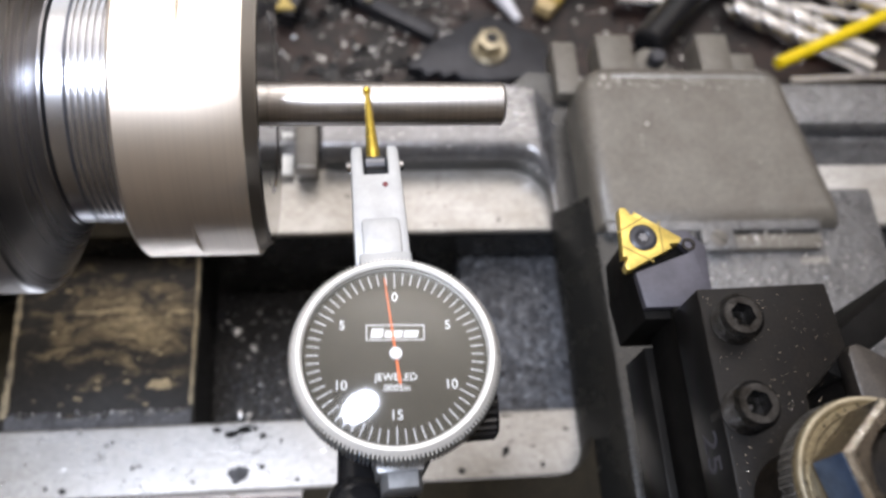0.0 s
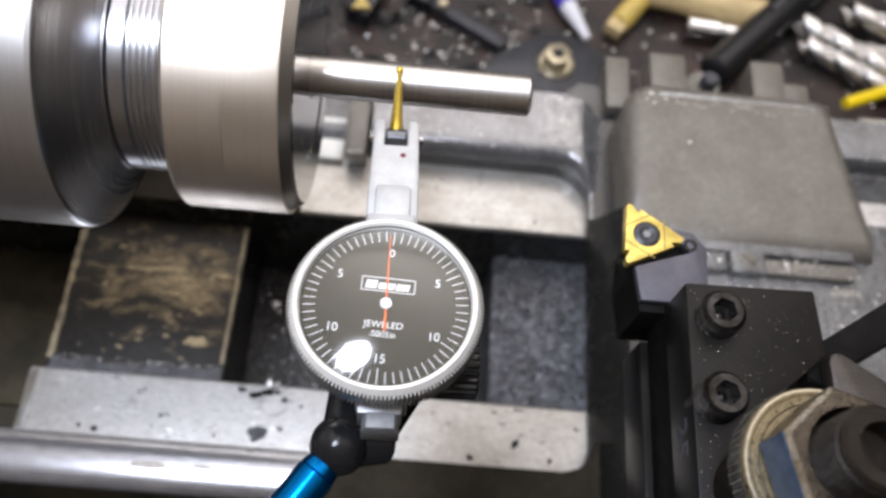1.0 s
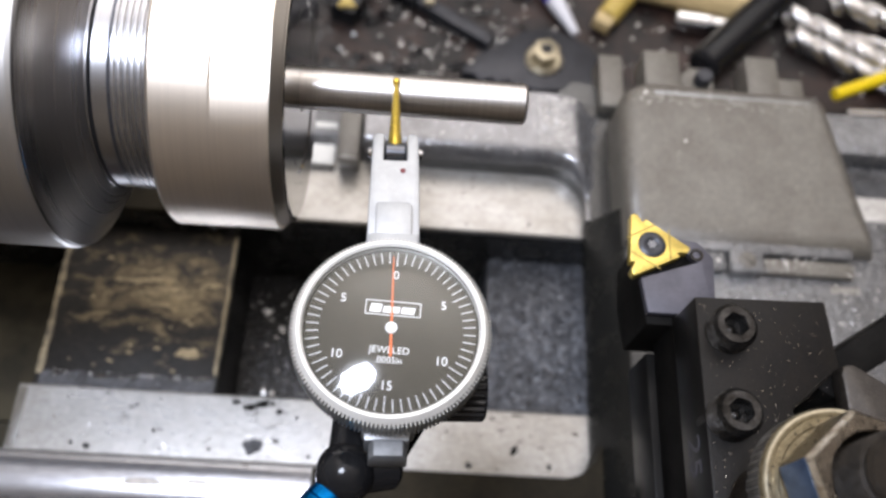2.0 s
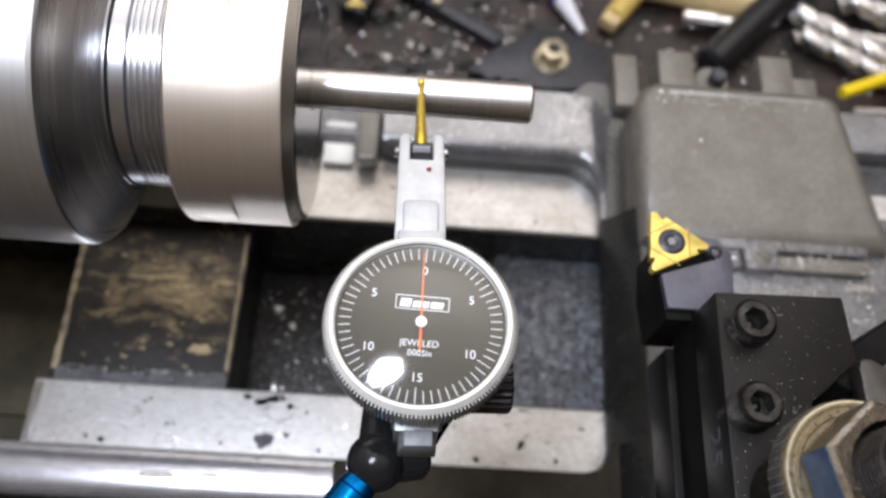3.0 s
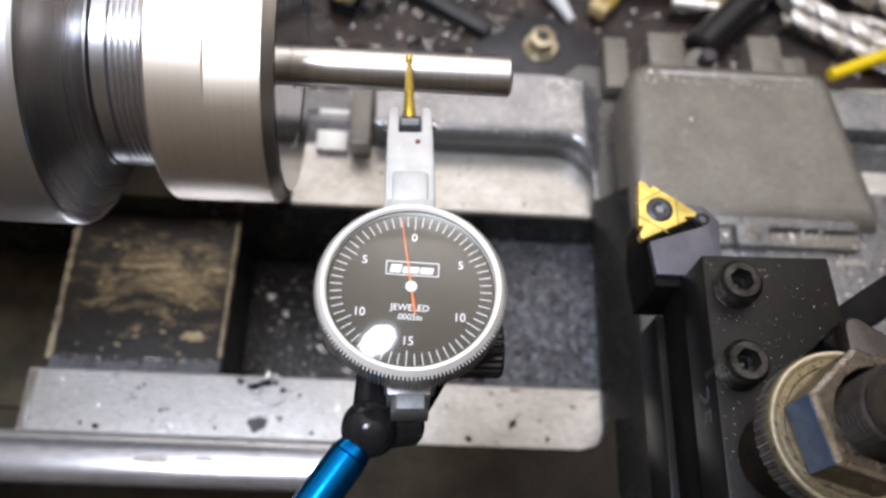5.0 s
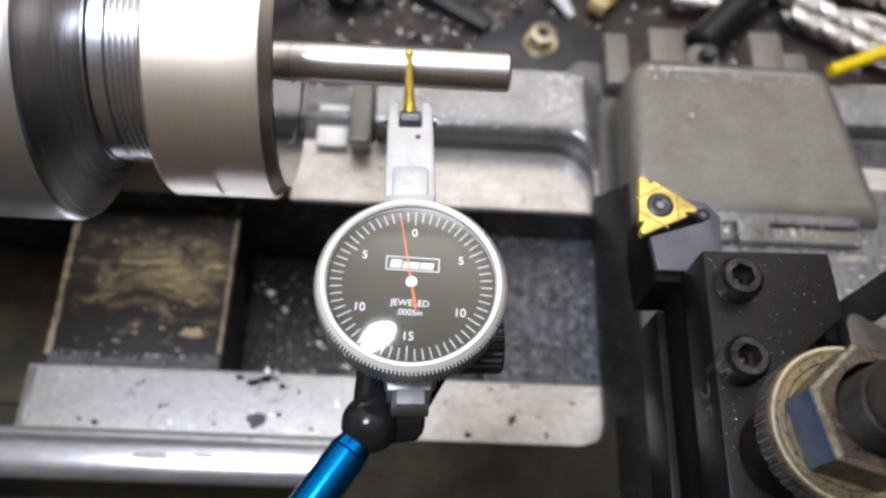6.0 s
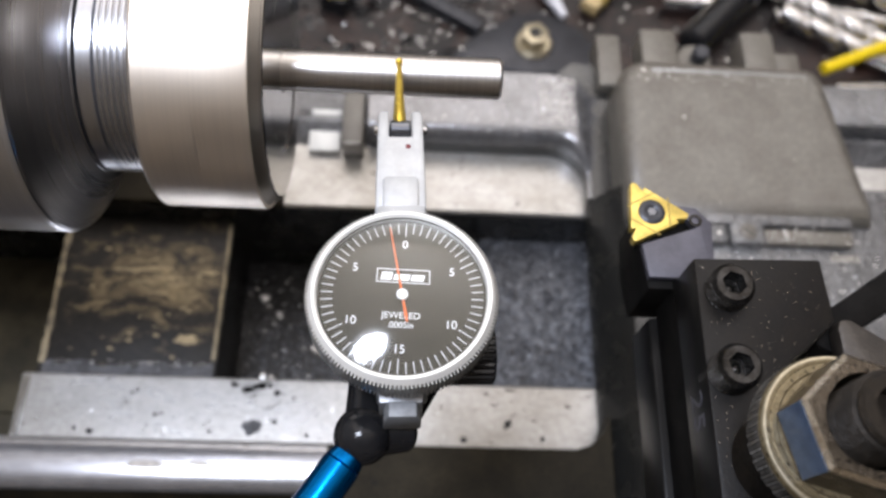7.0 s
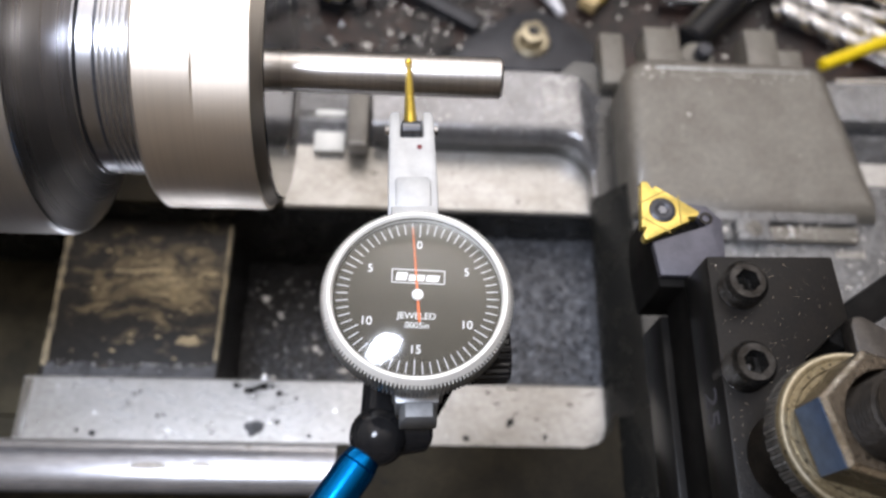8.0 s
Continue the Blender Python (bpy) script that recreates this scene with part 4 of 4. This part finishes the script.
def dial_indicator():
    t = on_carriage(thing("dial_indicator", (0, 0, 0), label="dial test indicator with black face, knurled chrome bezel and gold stylus", category="dial indicator"))
    t.matrix_world = DIAL_POSE
    # body and fork
    b = box(bmesh.new(), -5.2, 5.2, -17.5, 23, -17, -4.2, 0.5)
    part("body", b, M_SATIN, t, "satin chrome body")
    plan = [(-5.8, 20), (-5.75, 34), (-5.3, 52), (-4.7, 53.2), (-2.9, 53.2), (-2.7, 52.6), (-2.7, 46), (2.7, 46), (2.7, 52.6), (2.9, 53.2), (4.7, 53.2), (5.3, 52), (5.75, 34), (5.8, 20)]
    part("stem", prism(bmesh.new(), plan, -18.7, -12.2, 0.35), M_SATIN, t, "satin chrome stem ending in a fork")
    part("dovetail_pad", prism(bmesh.new(), [(-4.0, 22), (4.0, 22), (4.0, 33.6), (3.5, 34.2), (-3.5, 34.2), (-4.0, 33.6)], -12.3, -10.8, 0.3), M_SATIN, t)
    b = bmesh.new()
    rod(b, (-2.4, 49.3, -14.7), (2.4, 49.3, -14.7), 2.5, seg=28, round_end=0.3)
    part("pivot", b, M_PIVOT, t, "polished dark pivot barrel")
    for s in (-1, 1):
        part("pivot_screw", rod(bmesh.new(), (s * 5.2, 49.3, -14.7), (s * 6.3, 49.3, -14.7), 1.5, 1.1, 20), M_CHROME, t)
    b = bmesh.new()
    turned(b, [(-12.2, 0), (-12.2, 0.66), (-12.1, 0.6), (-12.05, 0)], 20, Matrix.Translation((1.8, 43.2, 0)))
    part("red_dot", b, M_RED, t)
    # stylus
    inv = DIAL_POSE.inverted()
    tip = inv @ (Vector((-34.3, -1.2, 158.4)) * MM) / MM
    root_p = Vector((-0.2, 50.6, -14.2))
    m, n = along(root_p, tip)
    b = bmesh.new()
    turned(b, [(-1.0, 0), (-1.0, 1.6), (3.0, 1.6), (3.6, 1.5), (n - 2.0, 0.62), (n - 0.6, 0.45), (n - 0.6, 0)], 24, m)
    stylus = part("stylus", b, M_STYLUS, t, "tapered gold stylus")
    part("contact_ball", ball(bmesh.new(), tip, 1.0), M_STYLUS, stylus, "small gold contact ball")
    # bezel with a knurled rim
    b = bmesh.new()
    n = 600
    prof = [(-5.6, 10), (-5.6, 18.3), (-5.2, 19.5), (-0.3, 19.5), (0.2, 19.3), (0.5, 18.72), (1.5, 18.3), (2.1, 17.85), (2.1, 17.45), (1.6, 17.05), (-0.1, 17.0), (-0.1, 16.0)]
    rings = turned(b, prof, n)
    for ring in rings[2:5]:
        for k, v in enumerate(ring):
            if k % 4 < 2:
                v.co.x *= 0.95
                v.co.y *= 0.95
    for f in b.faces:
        f.material_index = 1 if all(v.co.z < 0.3 for v in f.verts) else 0
    bezel = part("bezel", b, M_BEZEL, t, "chrome bezel with a finely knurled edge", 40)
    bezel.data.materials.append(M_RIMSTEEL)
    b = bmesh.new()
    turned(b, [(-3, 0), (-3, 16.9), (0.0, 16.9), (0.0, 0)], 96)
    face = part("dial_face", b, M_DIAL, t, "black dial face with white print", at=pose(0, 0, 0, 0, 0, FACE_TURN))
    # sixty graduations, numerals and words
    b = bmesh.new()
    for k in range(60):
        a = radians(6 * k)
        r0 = 13.2 if k % 10 == 0 else 13.9
        w = 0.078
        u, v = Vector((math.sin(a), math.cos(a), 0)), Vector((math.cos(a), -math.sin(a), 0))
        q = [b.verts.new(u * r + v * s + Vector((0, 0, h))) for h in (0.01, 0.05) for r, s in ((r0, -w), (16.3, -w), (16.3, w), (r0, w))]
        b.faces.new(q[4:])
        for i in range(4):
            b.faces.new((q[i], q[(i + 1) % 4], q[4 + (i + 1) % 4], q[4 + i]))
    part("graduations", b, M_WHITE, face, "sixty white graduation lines")
    for text, a in (("0", 0), ("5", 60), ("5", -60), ("10", 120), ("10", -120), ("15", 180)):
        r = 11.3 if text != "10" else 11.5
        lettering(text, 1.75, M_WHITE, face, r * math.sin(radians(a)), r * math.cos(radians(a)), 0.03)
    lettering("JEWELED", 1.35, M_WHITE, face, 0, -4.3, 0.03, "word")
    lettering(".0005in", 1.25, M_WHITE, face, 0, -6.3, 0.03, "word")
    b = bmesh.new()                                # maker's mark: a white frame with plain slanted strokes
    for x0, x1, y0, y1 in ((-5.4, 5.4, 2.75, 2.92), (-5.4, 5.4, 5.63, 5.8), (-5.4, -5.23, 2.75, 5.8), (5.23, 5.4, 2.75, 5.8)):
        box(b, x0, x1, y0, y1, 0.01, 0.05)
    x = -4.6
    for wdt, hgt in ((2.2, 1.75), (3.2, 1.35), (2.6, 1.35)):
        prism(b, [(x, 3.3), (x + wdt, 3.3), (x + wdt + 0.3, 3.3 + hgt), (x + 0.3, 3.3 + hgt)], 0.01, 0.05)
        x += wdt + 0.34
    part("maker_mark", b, M_WHITE, face, "plain white mark in a thin white frame")
    # needle
    b = bmesh.new()
    prism(b, [(-0.16, -5.8), (0.16, -5.8), (0.30, -4.6), (0.2, -1), (0.20, 1), (0.10, 15.2), (-0.10, 15.2), (-0.20, 1), (-0.2, -1), (-0.30, -4.6)], 0.0, 0.12)
    needle = part("needle", b, M_NEEDLE, t, "slim orange-red needle")
    b = bmesh.new()
    turned(b, [(0, 0), (0, 1.15), (0.35, 1.15), (0.5, 0.95), (0.5, 0.35), (0.42, 0.3), (0.42, 0)], 32, Matrix.Translation((0, 0, 0.15)))
    part("needle_hub", b, M_WHITE, needle, "white metal hub")
    b = bmesh.new()
    dome = [(4.15 - 52.0 + math.sqrt(52.0 ** 2 - r * r), r) for r in (17.0, 16.2, 15.3, 14.4, 13.5, 12.5, 11.5, 10.0, 8.0, 6.0, 4.0, 2.0)]
    turned(b, [(3.45, 0)] + [(h - 0.7, r) for h, r in reversed(dome)] + dome + [(4.15, 0)], 128)
    glass = part("crystal", b, M_GLASS, t, "clear slightly domed crystal")
    glass.visible_shadow = False
    # rear dovetail
    part("rear_block", prism(bmesh.new(), [(-5.0, -14), (-4.6, -19.2), (4.2, -19.2), (4.6, -14)], -19, -9.6, 0.4), M_SATIN, t)
    part("rear_dovetail", prism(bmesh.new(), [(-2.7, -9.0), (2.9, -9.0), (3.9, -13), (4.0, -19), (-3.8, -19), (-3.7, -13)], -22.2, -19.0, 0.25, "Y"), M_BLOCK, t, "small grey dovetail block")
    return t, needle


indicator, needle = dial_indicator()


def indicator_arm():
    t = on_carriage(thing("indicator_arm", (-38.6, -97.8, 158), label="blue anodised indicator arm with a black clamp joint", category="indicator arm"))
    b = ball(bmesh.new(), (0, 0, 0), 6.2, 32)
    part("ball_joint", b, M_PLASTIC, t, "glossy black ball joint")
    b = bmesh.new()
    rod(b, (-0.5, 1, -1), (10.5, 2.5, -4.5), 5.6, 4.6, 32, 1.0)
    part("clamp_body", b, M_PLASTIC, t)
    b = bmesh.new()
    rod(b, (0.5, 3, -1), (0.5, 16, -4), 4.6, 4.2, 32, 1.0)
    part("clamp_jaw", b, M_PLASTIC, t)
    b = bmesh.new()
    d = Vector((-6.4, -9.6, -0.3)).normalized()
    rod(b, d * 4.6, d * 7.0, 3.6, 4.2, 32)
    rod(b, d * 6.9, d * 120, 4.3, 4.3, 40, 0.5)
    part("blue_rod", b, M_BLUE, t, "shiny blue anodised rod")
    b = bmesh.new()
    m, n = along((16, 17.0, 4), (27.6, 17.5, 4))
    rings = turned(b, [(0, 0), (0, 5.6), (0.6, 6.4), (n - 0.6, 6.4), (n, 5.8), (n, 0)], 96, m)
    for ring in rings[2:4]:
        for k, v in enumerate(ring):
            if k % 4 < 2:
                c0 = m @ Vector((0, 0, (m.inverted() @ v.co).z))
                v.co = c0 + (v.co - c0) * 0.93
    part("clamp_knob", b, M_PLASTIC, t, "black ridged clamp knob", 20)
    part("knob_stem", rod(bmesh.new(), (8, 2, -4), (17, 17.1, 3.4), 2.6, seg=20), M_PLASTIC, t)
    return t


indicator_arm()


# ---- clutter in the tray behind the bed ----
TZ = -165.0


def lying(name, at, turn, label, category, group=""):
    return thing(name, (at[0], at[1], TZ), (0, 0, turn), label, category, group)


def step_clamp():
    t = lying("step_clamp", (63, 254), 0, "dark steel step clamp with toothed end and a nut", "clamp")
    poly = [(-58, -16), (-54, -8), (-50, -9), (-46, 0), (-40, 6), (-12, 26), (12, 30), (36, 16), (52, -6), (40, -22), (0, -26), (-20, -24), (-24, -19), (-32, -23), (-36, -18), (-44, -22), (-48, -16)]
    part("bar", prism(bmesh.new(), poly, 0, 10, 0.8), M_GUNMETAL, t)
    b = bmesh.new()
    turned(b, [(9.8, 0), (9.8, 13.6), (11.6, 13.6), (13.4, 11.4), (13.4, 0)], 40, Matrix.Translation((2, 0, 0)))
    part("washer", b, M_BRASS, t, "dull brass-coloured flange")
    b = bmesh.new()
    prism(b, ngon(6, 10.2, 0.2, 2, 1), 13.4, 22, 0.6)
    nut = part("hex_nut", b, M_BRASS, t, "dull brass-coloured nut")
    b = bmesh.new()
    turned(b, [(15, 0), (15, 4.6), (22.6, 4.6), (23.2, 4.0), (23.2, 0)], 24, Matrix.Translation((2, 1, 0)))
    part("stud_end", b, M_PLASTIC, t)
    return t


step_clamp()


def tray_tools():
    t = lying("hex_bar_tool", (0, 286), -32, "dark blue-grey bar tool with a bright bolt", "tool bar")
    part("bar", box(bmesh.new(), -34, 32, -5, 5, 0, 10, 1.0), M_GUNMETAL, t)
    b = bmesh.new()
    turned(b, [(8, 0), (8, 4), (13, 4), (14, 3), (14, 0)], 20, Matrix.Translation((-24, 0, 0)))
    part("bolt", b, M_BRASS, t)
    part("handle", box(bmesh.new(), -52, -33, -9, 9, 0, 14, 2), M_PLASTIC, t)

    t = lying("spare_tool_holder", (-78, 300), 70, "small black tool holder with a yellow insert", "tool holder")
    part("bar", box(bmesh.new(), -20, 40, -11, 9, 0, 16, 1.5), M_PLASTIC, t)
    part("insert", prism(bmesh.new(), ngon(3, 8, 0.4, -14, -3), 15.8, 19, 0.5), M_HANDLE, t, "yellow insert")

    t = lying("marker_pen", (90, 283), 117, "white marker pen with a violet-blue cap", "marker pen")
    part("barrel", rod(bmesh.new(), (0, 0, 7), (34, 0, 7), 3.0, 7.0, 28, 0.6), M_PEN, t)
    part("cap", rod(bmesh.new(), (34, 0, 7.2), (70, 0, 7.2), 7.2, 6.8, 28, 1.0), M_CAP, t, "violet-blue cap")

    t = lying("yellow_handled_tool", (113, 298), 56, "yellow handled tool with a dull tip", "hand tool")
    part("handle", rod(bmesh.new(), (0, 0, 9), (80, 0, 9), 8.6, 9, 24, 1.5), M_HANDLE, t)
    part("tip", box(bmesh.new(), -9, 2, -7, 7, 3, 14, 1.5), M_TAN, t)

    t = lying("hammer_handle", (140, 330), -8, "pale tan wooden handle lying in the tray", "handle")
    part("handle", rod(bmesh.new(), (-10, 0, 12), (105, 0, 12), 11, 12, 28, 2.5), M_TAN, t)

    t = lying("chrome_socket", (166, 304), -4, "bright chrome socket lying on its side", "socket")
    b = rod(bmesh.new(), (0, 0, 8), (26, 0, 8), 8, 8, 28, 1.0)
    rod(b, (26, 0, 8), (44, 0, 8), 6.6, 6.6, 28, 1.0)
    part("shell", b, M_CHROME, t)

    t = lying("black_handle", (208, 286), 48, "thick black rubber handle", "handle")
    part("grip", rod(bmesh.new(), (-42, 0, 15), (140, 0, 15), 13, 15, 28, 3), M_PLASTIC, t)
    part("stripe", box(bmesh.new(), 30, 56, 1, 5, 29.0, 30.2, 0.3), M_GUNMETAL, t)

    t = lying("yellow_rod", (271, 232), 25, "bright yellow painted rod", "rod")
    part("shaft", rod(bmesh.new(), (0, 0, 25.5), (150, 0, 25.5), 4.3, 4.3, 28, 0.5), M_YELLOW, t)


tray_tools()


def drill_bit(length, r, at, turn):
    """A twist drill: two flutes winding round a tapered web, and a plain shank."""
    t = lying("drill_bit", at, turn, "large bright twist drill lying in the tray", "drill bit", "drill bits in the tray")
    b = bmesh.new()
    n, steps = 32, 60
    prev = None
    for i in range(steps + 1):
        f = i / steps
        x = f * length * 0.66
        tw = f * length * 0.66 / (r * 6.0) * 2 * math.pi
        ring = []
        for k in range(n):
            a = 2 * math.pi * k / n
            c = abs(math.cos(a))
            rr = r * (0.46 + 0.54 * min(1.0, max(0.0, (c - 0.28) * 3.0))) * (0.15 + 0.85 * min(1, f * 12))
            ring.append(b.verts.new((x, rr * math.cos(a + tw), r + rr * math.sin(a + tw))))
        if prev:
            for k in range(n):
                b.faces.new((prev[k], prev[(k + 1) % n], ring[(k + 1) % n], ring[k]))
        prev = ring
    part("twisted_blade", b, M_DRILL, t, "", 50)
    part("drill_shank", rod(bmesh.new(), (length * 0.66, 0, r), (length, 0, r), r * 0.92, r * 0.92, 24, 0.6), M_DRILL, t)
    return t


for length, r, at, turn in ((130, 9, (250, 322), -32), (120, 8, (252, 300), -30), (140, 10, (290, 335), -24), (110, 6.5, (300, 300), -12), (150, 8, (330, 352), -8), (120, 7, (320, 318), -6)):
    drill_bit(length, r, at, turn)
for k, (x, y, turn) in enumerate(((290, 232, 3), (292, 222, 1))):
    t = lying("steel_rod", (x, y), turn, "bright steel rod lying in the tray", "rod", "steel rods")
    part("shaft", rod(bmesh.new(), (0, 0, 4), (160, 0, 4), 4, 4, 24, 0.5), M_DRILL, t)


# ---- what moves ----
SWING = [(0.0, 1.2), (0.1, 0.6), (0.2, 1.1), (0.3, 1.1), (0.4, 0.3), (0.5, 0.5), (0.6, 1.5), (0.7, 0.2), (0.8, 0.8), (0.9, 1.5), (1.0, 0.5), (1.1, 0.5),
         (1.2, 1.9), (1.3, 0.9), (1.4, 0.4), (1.5, 1.8), (3.2, 1.0), (3.3, 0.2), (3.4, 1.5), (3.5, 1.0), (3.6, 0.3), (3.7, 1.7), (3.8, 1.8), (3.9, 0.3),
         (4.0, 1.4), (4.1, 2.6), (4.2, 0.2), (4.3, 0.6), (4.4, 2.0), (4.5, 0.7), (4.6, 0.6), (4.7, 2.0), (6.5, 0.2), (6.6, 1.3), (6.7, 1.4), (6.8, 0.3),
         (6.9, 2.0), (7.0, 2.1), (7.1, 0.5), (7.2, 0.9), (7.3, 2.0), (7.4, 0.3), (7.5, 0.6), (7.6, 2.1), (7.7, 0.6), (7.8, 0.5), (7.9, 2.0), (8.0, 1.0)]


def swing(t):
    """Divisions by which the needle stands left of zero, once round for each turn of the spindle."""
    return 1.15 + 0.9 * math.cos(2 * math.pi * (t - 4.09) / TURN_TIME)


def motions():
    for ob in CARRIAGE:
        base = ob.matrix_basis.copy()
        walk(ob, [(t, Matrix.Translation((x * MM, 0, 0)) @ base) for t, x in FEED])
    base = chuck.matrix_basis.copy()
    walk(chuck, [(k / 15, base @ pose(0, 0, 0, 360 * (k / 15) / TURN_TIME)) for k in range(121)])
    seen = dict(SWING)
    rows = [(k / 10, seen.get(k / 10, swing(k / 10))) for k in range(81)]
    walk(needle, [(t, pose(0, 0, 0.45 * MM, 0, 0, FACE_TURN + 6.0 * s)) for t, s in rows])


motions()
